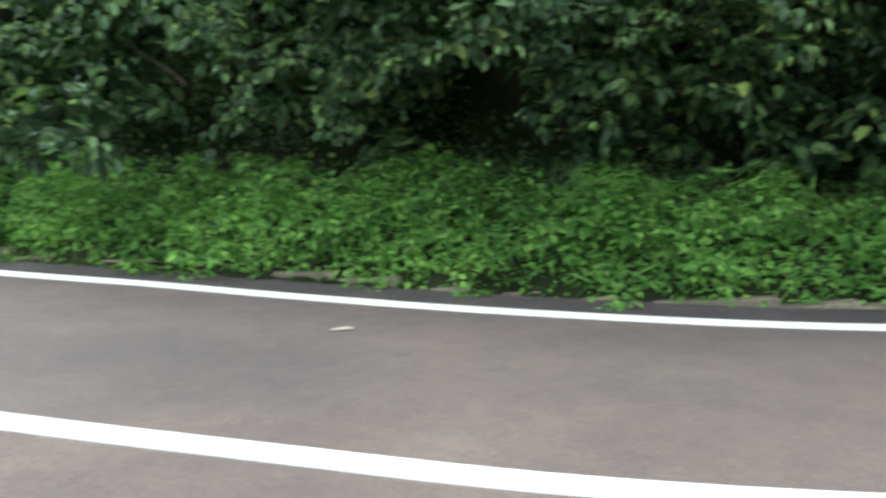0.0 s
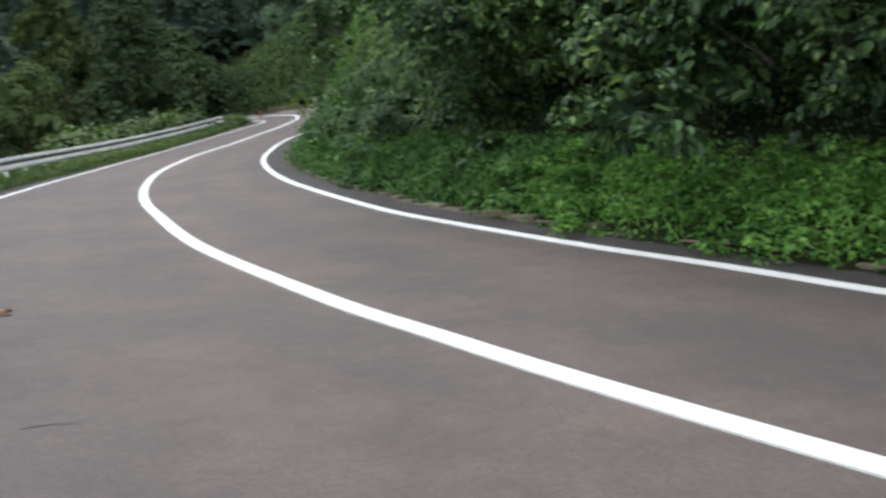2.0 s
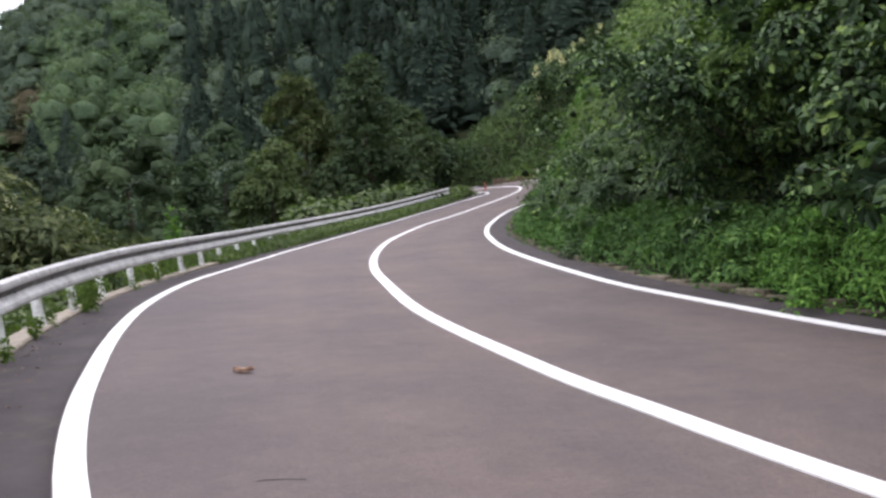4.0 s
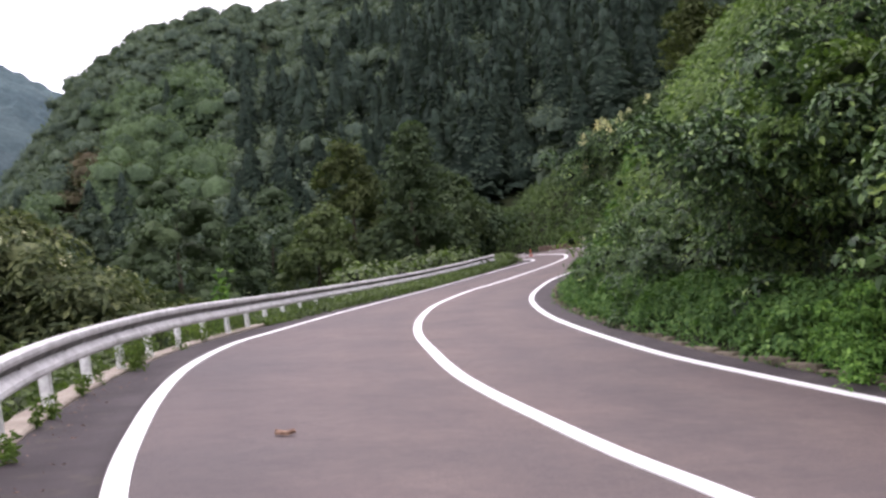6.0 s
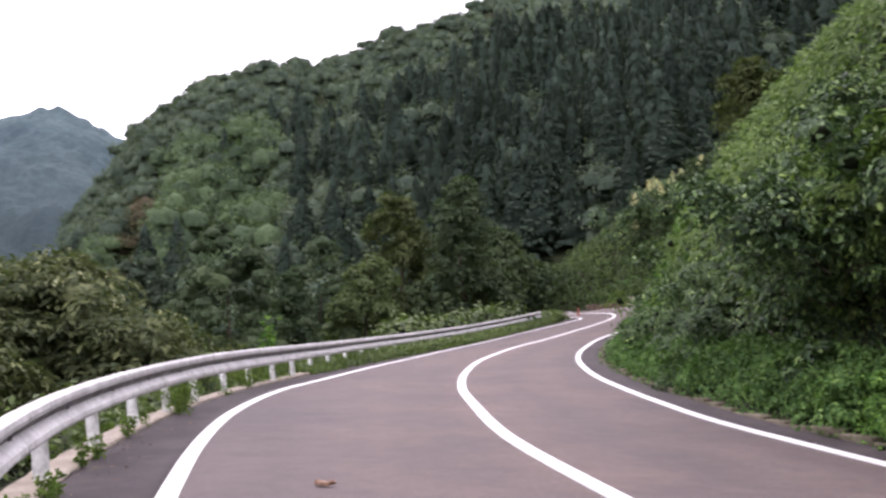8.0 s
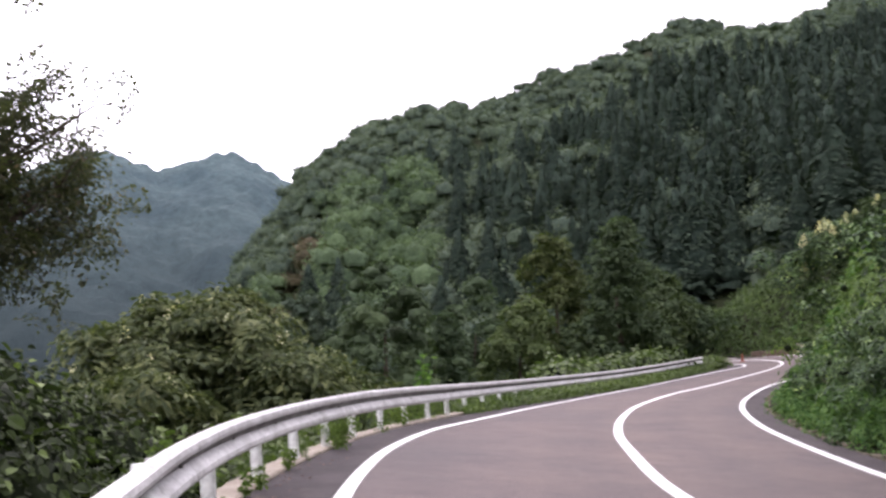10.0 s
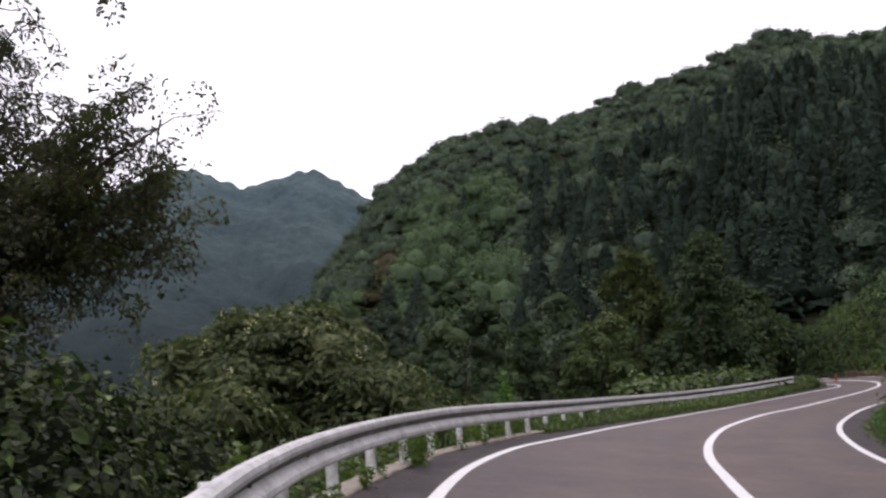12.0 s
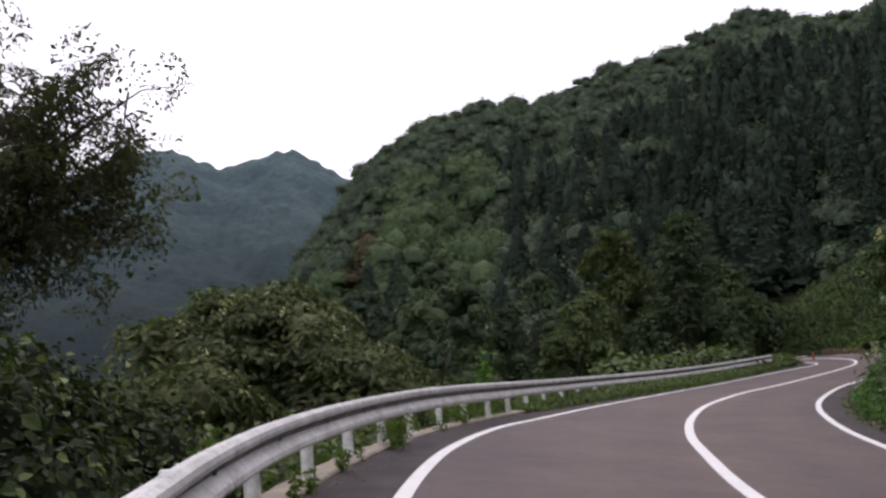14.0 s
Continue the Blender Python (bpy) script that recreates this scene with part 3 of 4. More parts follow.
def build_kerb():
    line = RAIL[RAIL[:, 1] < 27]
    rng = np.random.default_rng(5)
    s = side_of(line)
    ring = np.array([(-0.36, -0.3), (-0.36, 0.03), (-0.34, 0.05), (-0.06, 0.05), (-0.04, 0.03), (-0.04, -0.2)])
    q = []
    for i in range(len(line)):
        o = ring[:, :1] + rng.normal() * 0.008
        xy = line[i] + s[i] * o
        zc = float(road_z(*line[i]))
        q.append(np.concatenate([xy, zc + ring[:, 1:] + rng.normal() * 0.004], 1))
    q = np.array(q)
    i = np.arange(q.shape[0] * q.shape[1]).reshape(q.shape[:2])
    f = np.stack([i[:-1, :-1], i[:-1, 1:], i[1:, 1:], i[1:, :-1]], -1).reshape(-1, 4)
    structure("kerb", q.reshape(-1, 3), f, CONCRETE, "stained pale concrete kerb under the guard rail")


build_kerb()

# ---------------------------------------------------------------- bank: herbs and shrubs
def along_bank(rng, count, y0, y1, a0, a1):
    """Points on the bank right of the road, a metres past the edge of the asphalt."""
    sel = np.where((CENTRE[:, 1] > y0) & (CENTRE[:, 1] < y1))[0]
    i = rng.choice(sel, count)
    a = 3.72 + a0 + (a1 - a0) * rng.random(count)
    s = side_of(CENTRE)
    xy = CENTRE[i] + s[i] * a[:, None] + rng.normal(size=(count, 2)) * 0.15
    return xy


def build_herbs():
    """Herbs at the foot of the bank: uneven clumps, a ragged front edge, and grass blades among them."""
    rng = np.random.default_rng(11)
    out = []
    for domes, leaves, y0, y1, a1, size in ((380, 76000, -7, 10, 1.15, 0.06), (340, 60000, 10, 26, 1.15, 0.078), (260, 13000, 26, 62, 3.4, 0.2)):
        xy = along_bank(rng, domes, y0, y1, -0.06 if y0 < 5 else 0.24 if y0 < 20 else 0.6, a1)
        r = 0.10 + 0.30 * rng.random(domes) ** 1.8
        if y0 > 20:
            r *= 1.25
        z = ground_z(xy[:, 0], xy[:, 1]) + r * 0.45
        c = np.column_stack([xy, z])
        p, nrm = on_lumps(rng, c, r, leaves // 16, 1.0, 0.6, 0.3, 0.25)
        out.append(sprays(rng, p, nrm, size * 1.5, 16, size, 0.55, 0.45, 0.9))
        n = leaves // 6
        xy = along_bank(rng, n, y0, y1, -0.04, a1)
        p = np.column_stack([xy, ground_z(xy[:, 0], xy[:, 1]) + 0.02 + 0.06 * rng.random(n)])
        out.append(leaf_flat(rng, p, [-0.3, 0, 1.0] + 0.4 * rng.normal(size=p.shape), size * (0.5 + 0.9 * rng.random(n)), 0.6, 0.2))
        n = leaves // 45
        xy = along_bank(rng, n, y0, y1, 0.05, a1)
        p = np.column_stack([xy, ground_z(xy[:, 0], xy[:, 1]) + 0.02])
        lean = np.column_stack([0.5 * rng.normal(size=(n, 2)), 1.2 + 0 * xy[:, 0]])
        out.append(leaf_flat(rng, p, [-0.8, -0.5, 0.4] + 0.4 * rng.normal(size=p.shape), size * (3 + 4.5 * rng.random(n)) * (1.0 if y0 < 20 else 0.4), 0.045, 0.0, lean))
    tagged(new("ground_cover", mesh_np("ground_cover", *join(out[:3]), FORB)), "dense bright green herbs along the foot of the bank", "undergrowth", kind="stuff")
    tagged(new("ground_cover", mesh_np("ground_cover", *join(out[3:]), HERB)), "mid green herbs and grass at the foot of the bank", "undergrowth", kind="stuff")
    out = []
    for n, y0, y1, a0, a1, size in ((20000, -7, 4, 0.95, 2.3, 0.075), (9000, 4, 14, 1.0, 3.2, 0.08), (10000, 14, 30, 1.8, 7.0, 0.2), (9000, 26, 60, 2.5, 10.0, 0.32)):
        xy = along_bank(rng, n, y0, y1, a0, a1)
        p = np.column_stack([xy, ground_z(xy[:, 0], xy[:, 1]) + 0.12 * rng.random(n)])
        out.append(leaf_flat(rng, p, [-0.7, -0.3, 0.6] + 0.5 * rng.normal(size=p.shape), size * (0.5 + 0.9 * rng.random(n)), 0.55, 0.5))
    fronds = []
    for n, y0, y1, a0, a1, wide in ((900, 13, 24, 1.9, 7.0, 0.34), (1500, 22, 46, 1.8, 9.0, 0.42)):
        xy = along_bank(rng, n, y0, y1, a0, a1)
        p = np.column_stack([xy, ground_z(xy[:, 0], xy[:, 1]) + 0.1 + 0.55 * rng.random(n)])
        fronds.append(sprays(rng, p, [-0.7, -0.5, 0.4] + 0.4 * rng.normal(size=p.shape), wide, 15, wide * 0.55, 0.34, 0.6, 0.7))
    tagged(new("bank_fronds", mesh_np("bank_fronds", *join(fronds), SHRUB_LIGHT)), "fresh light green fronds over the upper bank", "undergrowth", kind="stuff")
    tagged(new("creeper", mesh_np("creeper", *join(out), SHRUB)), "dark creeping leaves covering the steep bank", "undergrowth", kind="stuff")


build_herbs()


def shrub(name, label, rng, material, shoots, per, size, slim, wide, group, folded=False):
    """A shrub: stems, hearts painted near black as shade, and shoots that end in drooping umbrellas of leaves with dark
    gaps between.
    """
    ob = thing(name, label, "shrub", (0, 0, 0), group)
    c = rng.normal(size=(13, 3)) * [0.58, 0.58, 0.44]
    r = 0.24 + 0.24 * rng.random(13)
    p, nrm = on_lumps(rng, c, r, shoots, 0.8, 0.35, 0.15, 0.25)
    q, inner = on_lumps(rng, c, r * 0.62, 260, 0.8, 0.0, 0.3, 0.5)
    shape = leaf_cloud if folded else leaf_flat
    part_np("foliage", *join([sprays(rng, p, nrm, wide, per, size, slim, 0.5, 1.0, folded), shape(rng, q, inner, size * 1.2, slim + 0.1, 0.3)]), material, ob)
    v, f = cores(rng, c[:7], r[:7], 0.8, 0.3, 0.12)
    tagged(part_np("thicket", v, f, SHADE_HEART, ob, smooth=True), kind="stuff")
    for q in c[:2]:
        part_np("stem", *limb(wander(rng, (0.3 * q[0], 0.3 * q[1], -0.7), q, 5), 0.016, 0.005, 4), BARK, ob)
    return ob


# elevation limits that fit the bank shrubs' outline to the camera's view, by direction
OUTLINE_AZ = [9.2, 11.0, 13.6, 16.4, 18.4, 20.9, 23.9, 26.4, 28.4, 32, 60]
OUTLINE_UP = [1.5, 3.8, 6.0, 8.4, 10.3, 12.4, 15.6, 17.0, 18.2, 24.0, 60.0]


def build_shrubs():
    rng = np.random.default_rng(21)
    dark, fresh, group = "leafy dark green shrub", "fresh light green shrub", "shrubs on the bank"
    near = [shrub("shrub", dark + " hanging over the bank", rng, SHRUB, 120, 24, 0.1, 0.6, 0.19, group, True) for _ in range(4)]
    pale = [shrub("shrub", fresh + " on the bank", rng, SHRUB_LIGHT, 120, 24, 0.092, 0.5, 0.17, group, True) for _ in range(2)]
    mid = [shrub("shrub", dark + " high on the bank", rng, SHRUB, 130, 22, 0.092, 0.6, 0.17, group) for _ in range(3)]
    mid_pale = [shrub("shrub", fresh + " high on the bank", rng, SHRUB_LIGHT, 135, 22, 0.085, 0.42, 0.16, group) for _ in range(2)]
    far = [shrub("shrub", dark + " on the bank", rng, SHRUB, 110, 18, 0.11, 0.6, 0.18, group) for _ in range(3)]
    far_pale = [shrub("shrub", fresh + " on the bank", rng, SHRUB_LIGHT, 120, 18, 0.098, 0.48, 0.165, group) for _ in range(2)]
    high = [shrub("shrub", dark + " on top of the bank", rng, SHRUB, 250, 14, 0.06, 0.62, 0.1, group) for _ in range(2)]
    high_pale = [shrub("shrub", fresh + " on top of the bank", rng, SHRUB_LIGHT, 250, 14, 0.055, 0.45, 0.095, group) for _ in range(2)]
    used, rng = set(), np.random.default_rng(22)
    # The row at 0.75 hangs unseen above the view, added to block sky light.
    rows = [(0.95, 1.55, 0.85, 0.75), (1.55, 1.05, 1.1, 0.7), (1.45, 2.5, 1.05, 1.0), (2.2, 3.6, 1.3, 1.15), (2.8, 4.8, 1.6, 1.35), (3.8, 6.3, 2.0, 1.6), (5.2, 8.0, 2.5, 1.95), (7.3, 10.4, 3.0, 2.3), (10.8, 14.0, 3.9, 3.0), (15, 18.5, 5.0, 3.8), (0.75, 2.9, 0.95, 0.9), (0.55, 1.7, 0.95, 0.72), (0.95, 2.5, 0.4, 0.8), (0.5, 2.95, 0.42, 0.9)]
    s = side_of(CENTRE)
    run = np.arange(len(CENTRE)) * 0.35
    for a, lift, step, scale in rows:
        at = run[np.argmin(np.abs(CENTRE[:, 1] + 6) + 5 * (CENTRE[:, 0] < 2))]
        end = run[np.argmin(np.abs(CENTRE[:, 1] - 62) + 5 * (CENTRE[:, 0] < 2))]
        while at < end:
            i = int(at / 0.35)
            xy = CENTRE[i] + s[i] * (3.6 + a + float(np.interp(CENTRE[i, 1], [12, 22, 30, 38, 44], [0.1, 1.0, 1.5, 1.6, 2.4])) + rng.normal() * 0.38)
            fast = CENTRE[i, 1] > 22 or a > 8
            fresh_here = float(np.interp(CENTRE[i, 1], [8, 17, 22, 26, 31, 45], [-0.5, -0.4, -0.15, 0.4, 0.5, 0.2]))
            light = noise.noise(Vector((xy[0] * 0.25, xy[1] * 0.25, 3))) + 0.2 * rng.normal() + fresh_here > 0.22
            pool = (high_pale if light else high) if a > 3.5 else (far_pale if light else far) if fast else (mid_pale if light else mid) if a > 2.8 or CENTRE[i, 1] > 15 else (pale if light else near)
            src = pool[rng.integers(len(pool))]
            at += step * (0.8 + 0.4 * rng.random()) * (1.0 if CENTRE[i, 1] < 26 else 1.7)
            if lift > 4.5 and CENTRE[i, 1] < 6 or CENTRE[i, 1] > 50 and a > 3:
                continue
            edge = CENTRE[i] + s[i] * 3.5
            z = float(road_z(edge[0], edge[1])) + lift + 0.32 * rng.normal() + (0.55 * noise.noise(Vector((xy[0] * 0.4, xy[1] * 0.4, 9))) + float(np.interp(xy[1], [1.6, 3.6], [0.85, 0.0])) if lift < 3 and lift not in (2.5, 2.95) else 0.0)
            z -= float(np.interp(CENTRE[i, 1], [14, 24], [0.0, 0.45]))
            if lift == 1.55 and CENTRE[i, 1] < 16:
                z += 0.4
            if CENTRE[i, 1] > 44:
                z = float(ground_z(xy[0], xy[1])[0]) + 0.5 * scale
            pocket = 5 < xy[1] < 19 and noise.noise(Vector((xy[0] * 0.45, xy[1] * 0.45, 21))) > -0.08
            aside = math.degrees(math.atan2(xy[0], xy[1]))
            if lift < 1.2 and CENTRE[i, 1] < 17 or lift < 2.45 and xy[1] < 2.2 or a == 0.75 and xy[1] > 1.8 or a == 0.55 and not 6 < xy[1] < 24 or a in (0.95, 0.5) and lift in (2.5, 2.95) and aside < 45 or lift < 2.45 and aside > 49:
                continue
            k = scale * (0.68 + 0.6 * rng.random()) * (1.0 if CENTRE[i, 1] < 26 else 1.25)
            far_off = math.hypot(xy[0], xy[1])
            view_limit = 1.22 + far_off * math.tan(radians(float(np.interp(math.degrees(math.atan2(xy[0], xy[1]) - (1.4 if lift > 9 else 0.75) * k / far_off), OUTLINE_AZ, OUTLINE_UP))))
            view_limit += min(0.2, 0.45 * rng.normal()) * k
            # Shrubs above that outline are lowered or left out.
            if z + 0.6 * k > view_limit:
                if z - 0.1 * k > view_limit or lift > 9:
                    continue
                z = view_limit - 0.6 * k
            m = Matrix.LocRotScale((xy[0], xy[1], z), Euler((0.2 * rng.normal(), 0.2 * rng.normal(), 6.28 * rng.random())), (k, k, k))
            if pocket and lift in (1.55, 1.7) or k * src.scale[0] > 2.2 and far_off < 16:
                continue
            if src.name in used:
                copy_thing(src, m)
            else:
                src.matrix_basis = m
                used.add(src.name)
    for src in near + pale + mid + mid_pale + far + far_pale + high + high_pale:
        if src.name not in used:
            for ob in (*src.children, src):
                bpy.data.objects.remove(ob)


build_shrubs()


# ---------------------------------------------------------------- left side: trees and vines
def polar(az, r):
    return r * math.sin(radians(az)), r * math.cos(radians(az))


def foot_of(az, r):
    x, y = polar(az, r)
    return (x, y, float(ground_z(x, y)[0]) - 0.1)


rng = np.random.default_rng(31)
at = foot_of(-26.0, 24)
domed = tree("flowering_tree", "broad domed tree with pale flower tufts beyond the guard rail", rng, at, 4.45 - at[2], 4.9, FLOWERING, 105600, 0.22, 150, 0.4, 0.1, 0.6, core=0.45, lump=0.19, shoot=0.36, per=24, heart=FLOWERING)


def branching_tree(name, label, rng, foot, fork, tips, material, twigs, leaves, size, blob):
    """A loose tree: limbs run from the fork to every tip, twigs leave the limbs, leaves sit in tufts along the twigs."""
    ob = thing(name, label, "tree", foot)
    foot, fork = np.array(foot), np.array(fork) - foot
    part_np("trunk", *limb(wander(rng, (0, 0, -0.4), fork, 7, 0.1), 0.24, 0.13, 9), BARK, ob, smooth=True)
    tufts = []
    for tip in tips:
        path = wander(rng, fork, np.array(tip) - foot, 9, 0.12)
        part_np("limb", *limb(path, 0.085, 0.012, 6), BARK, ob, smooth=True)
        for _ in range(twigs):
            a = path[rng.integers(4, 9)]
            b = a + rng.normal(size=3) * [0.42, 0.42, 0.3] + [0, 0, 0.08]
            twig = wander(rng, a, b, 5, 0.3)
            part_np("twig", *limb(twig, 0.016, 0.004, 4), BARK, ob)
            tufts.append(twig[4])
    c = np.array(tufts)
    c = np.vstack([c, c + rng.normal(size=c.shape) * 0.22, c + rng.normal(size=c.shape) * 0.3])
    part_np("crown", *sprays(rng, c, rng.normal(size=c.shape) + [0, 0, 0.4], blob, leaves // len(c), size, 0.5, 0.6, 0.7), material, ob)
    return ob


tips = [(*polar(az, d), 1.22 + d * math.tan(radians(el))) for az, el, d in (
    (-32.8, 15.0, 12.2), (-33.0, 11.6, 12.4), (-33.6, 17.2, 12.4), (-36.2, 17.6, 12.6), (-38.6, 17.4, 12.8), (-41.4, 17.4, 12.4), (-35.0, 15.6, 12.2), (-32.8, 13.6, 12.2), (-35.4, 12.6, 12.4), (-33.4, 12.6, 12.6), (-37.2, 10.6, 12.4), (-38.8, 13.6, 12.0),
    (-40.6, 12.0, 12.2), (-42.4, 15.0, 12.4), (-40.4, 9.6, 12.0), (-42.4, 9.6, 11.8), (-38.8, 15.6, 12.6), (-43.5, 12.5, 12.2), (-44.2, 17.6, 12.8), (-45.5, 10.0, 12.0), (-41.2, 22.8, 12.8), (-42.8, 22.6, 12.6), (-44.4, 21.5, 12.4),
    (-46.5, 23, 12.8), (-47, 16, 12), (-50, 22, 13), (-51, 15, 12.5), (-55, 20, 14), (-57, 13, 14), (-49, 10, 12), (-43.5, 6.5, 11.4), (-41.6, 7.0, 11.4), (-46, 6.5, 11.2))]
at = foot_of(-49, 13.5)
branching_tree("oak_tree", "tall dark oak tree with loose ragged branches", np.random.default_rng(33), at, (at[0] + 0.3, at[1] + 0.2, 2.4), tips, OAK, 15, 92000, 0.066, 0.2)

for az, top, wide, r, mat, label in (
        (-15, 9.3, 8.5, 45, DARKTREE, "dark rounded tree in the valley"), (-4.4, 10.5, 5.2, 60, OLIVE, "olive yellow tree in the valley"),
        (-0.6, 11.5, 5.0, 57, DARKTREE, "tall dark tree above the road"), (-9.5, 8.2, 7.0, 55, DARKTREE, "dark rounded tree in the valley"),
        (1.8, 8.0, 5.0, 68, DARKTREE, "dark tree beside the road"), (-6.6, 6.6, 5.0, 46, FRESH, "fresh green young tree below the road"),
        (-20, 7.4, 7.0, 62, BROADWOOD, "mid green tree in the valley"), (-12, 6.0, 6.0, 52, DARKTREE, "dark rounded tree in the valley"),
        (3.4, 5.6, 3.4, 70, DARKTREE, "dark vine-covered tree beside the road"), (2.6, 6.8, 4.0, 76, DARKTREE, "dark vine-covered tree beside the road"), (4.4, 5.2, 3.0, 88, DARKTREE, "dark vine-covered tree beside the road"), (0.4, 6.2, 5.0, 64, DARKTREE, "dark tree beside the road"),
        (-22, 6.0, 6.0, 78, BROADWOOD, "mid green tree in the valley"), (-2.6, 5.6, 5.0, 57, DARKTREE, "dark tree below the road"), (-27, 4.6, 7.0, 70, BROADWOOD, "mid green tree in the valley")):
    at = foot_of(az, r)
    h = 1.22 + r * math.tan(radians(top)) - at[2]
    tree("valley_tree", label, rng, at, h, r * math.tan(radians(wide / 2)) * 1.15, mat, 14400, 0.0046 * r, 60, 0.55, 0.10, 0.8, core=0.6, lump=0.2, heart=mat, shoot=0.0085 * r, per=24, group="trees in the valley")


def tufts(rng, ob, crown_points, size, count):
    """Pale upright flower sprays."""
    for q in crown_points:
        n = count
        h = rng.random(n)
        p = np.array(q) + np.column_stack([rng.normal(size=(n, 2)) * (1.05 - h)[:, None] * size * 0.28, h * size])
        part_np("flower_spray", *leaf_flat(rng, p, rng.normal(size=(n, 3)) + [0, 0, 1], size * 0.28, 0.6, 0.0), CREAM, ob)["kind"] = "stuff"


def mound(name, label, rng, centres, radii, material, leaves, size, slim, flat=False, core=0.6, broad=0.0):
    ob = thing(name, label, "shrub")
    c, r = np.array(centres, float), np.array(radii, float)
    p, nrm = on_lumps(rng, c, r, leaves, 0.85, 0.3, 0.4)
    scale = np.where(rng.random(leaves) < broad, 1.55, 1.0)
    v, f = (leaf_flat if flat else leaf_cloud)(rng, p, nrm, size * scale * (0.6 + 0.8 * rng.random(leaves)), slim, 0.8)
    part_np("foliage", v, f, material, ob)
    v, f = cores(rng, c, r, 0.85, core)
    tagged(part_np("thicket", v, f, SHADE_HEART, ob), kind="stuff")
    return ob


tufts(rng, domed, TOPS["flowering_tree"][rng.choice(len(TOPS["flowering_tree"]), 70)], 0.26, 10)
c, r = [], []
for az, top, d in ((-44, 6.5, 7.0), (-41.5, 5.5, 6.6), (-40, 3.0, 6.2), (-38, 2.5, 6.8), (-36.5, 0.5, 6.2), (-35, -0.5, 6.8), (-33.5, -1.5, 6.4), (-32, -2.2, 7.0), (-30, -3.2, 7.0), (-28.5, -4.0, 7.4), (-27, -3.6, 8.6),
                   (-25, -3.0, 9.5), (-23, -2.5, 11), (-46, 3, 6.2), (-42, -1, 5.6), (-39, -2.5, 5.8), (-37, -3.5, 6.6), (-35.5, -4.2, 7.0), (-38, 4, 9), (-35, 2.5, 9.5), (-32, 1, 10), (-30, -0.5, 11)):
    x, y = polar(az, d)
    rad = 0.42 + 0.3 * rng.random()
    near = int(np.argmin(np.hypot(RAIL[:, 0] - x, RAIL[:, 1] - y)))
    out = side_of(RAIL)[near]
    over = (x - RAIL[near, 0]) * out[0] + (y - RAIL[near, 1]) * out[1] + 1.25 * rad + 0.3
    if over > 0:
        x, y = x - over * out[0], y - over * out[1]
    c.append((x, y, 1.22 + d * math.tan(radians(top)) - 0.8 * rad))
    r.append(rad)
    c.append((x - 0.2, y + 0.2, c[-1][2] - 0.9 * rad))
    r.append(rad * 1.2)
mound("kudzu_bush", "tangled broad-leaved vines behind the guard rail", rng, c, r, VINE, 36000, 0.07, 0.7, core=0.6, broad=0.12)
c = [(*polar(a, float(np.interp(a, [-5, 0, 4], [42, 49, 57])) + 0.6 * rng.normal()), 1.9 + 0.14 * (a + 5) + 0.4 * rng.random()) for a in np.linspace(-5, 2.2, 14)]
mound("kudzu_bush", "low mounds of vines beside the road", rng, c, 1.0 + 0.3 * rng.random(14), VERGE, 6000, 0.27, 0.7, True)


# ---------------------------------------------------------------- woods on the spur
def crown_template(rng, kind, fine=1.0):
    """A far tree crown of unit height: a lumpy mass, and leaf sprays that break its outline."""
    if kind == "conifer":
        tiers, sides = 7, 9
        h = np.linspace(0.04, 0.93, tiers)
        rings = []
        for q in h:
            wide = (1 - q) * 0.2 + 0.012
            for rad, up in ((1.0, 0.0), (0.55, 0.075)):
                th = np.arange(sides) * 6.2832 / sides + 0.3 * rng.normal()
                rr = wide * rad * (1 + 0.2 * rng.normal(size=sides))
                rings.append(np.stack([rr * np.cos(th), rr * np.sin(th), q + up + 0.02 * rng.normal(size=sides)], 1))
        cv = np.vstack(rings + [np.tile([[0, 0, 1.04]], (sides, 1))])
        i = np.arange(len(cv)).reshape(-1, sides)
        j = np.roll(i, -1, 1)
        cf = np.stack([i[:-1], j[:-1], j[1:], i[1:]], -1).reshape(-1, 4)
        n = int(230 * fine)
        q = 0.06 + 0.92 * rng.random(n)
        ang = rng.random(n) * 6.2832
        rad = (1 - q) * 0.2 * (0.75 + 0.35 * rng.random(n)) + 0.008
        out = np.stack([np.cos(ang), np.sin(ang), 0 * ang], 1)
        v, f = leaf_flat(rng, out * rad[:, None] + np.array([0, 0, 1.0]) * q[:, None], out * 0.8 + [0, 0, 0.8] + 0.2 * rng.normal(size=(n, 3)), (0.035 + 0.045 * (1 - q)) / fine ** 0.3, 0.6, 0.0, out - [0, 0, 0.4])
        return v, f, cv, cf
    n = 9
    c = unit(rng.normal(size=(n, 3)) + [0, 0, 0.45]) * [0.33, 0.33, 0.26] * (0.6 + 0.4 * rng.random((n, 1))) + [0, 0, 0.52]
    r = 0.14 + 0.1 * rng.random(n)
    k = int(500 * fine)
    p, nrm = on_lumps(rng, c, r * 1.12, k, 0.85, 0.5, 0.16, 0.1)
    v, f = leaf_flat(rng, p, nrm + 0.5 * rng.normal(size=p.shape), 0.057 / fine ** 0.4 * (0.5 + 0.9 * rng.random(k)), 0.75, 0.2)
    v0, f0 = ico(1)
    f0 = f0[v0[f0].mean(1)[:, 2] > -0.3]
    cv = np.vstack([q + v0 * rr * [1, 1, 0.8] * (0.9 + 0.1 * rng.normal(size=(len(v0), 1))) for q, rr in zip(np.vstack([c, [[0, 0, 0.42]]]), np.append(r, 0.3))])
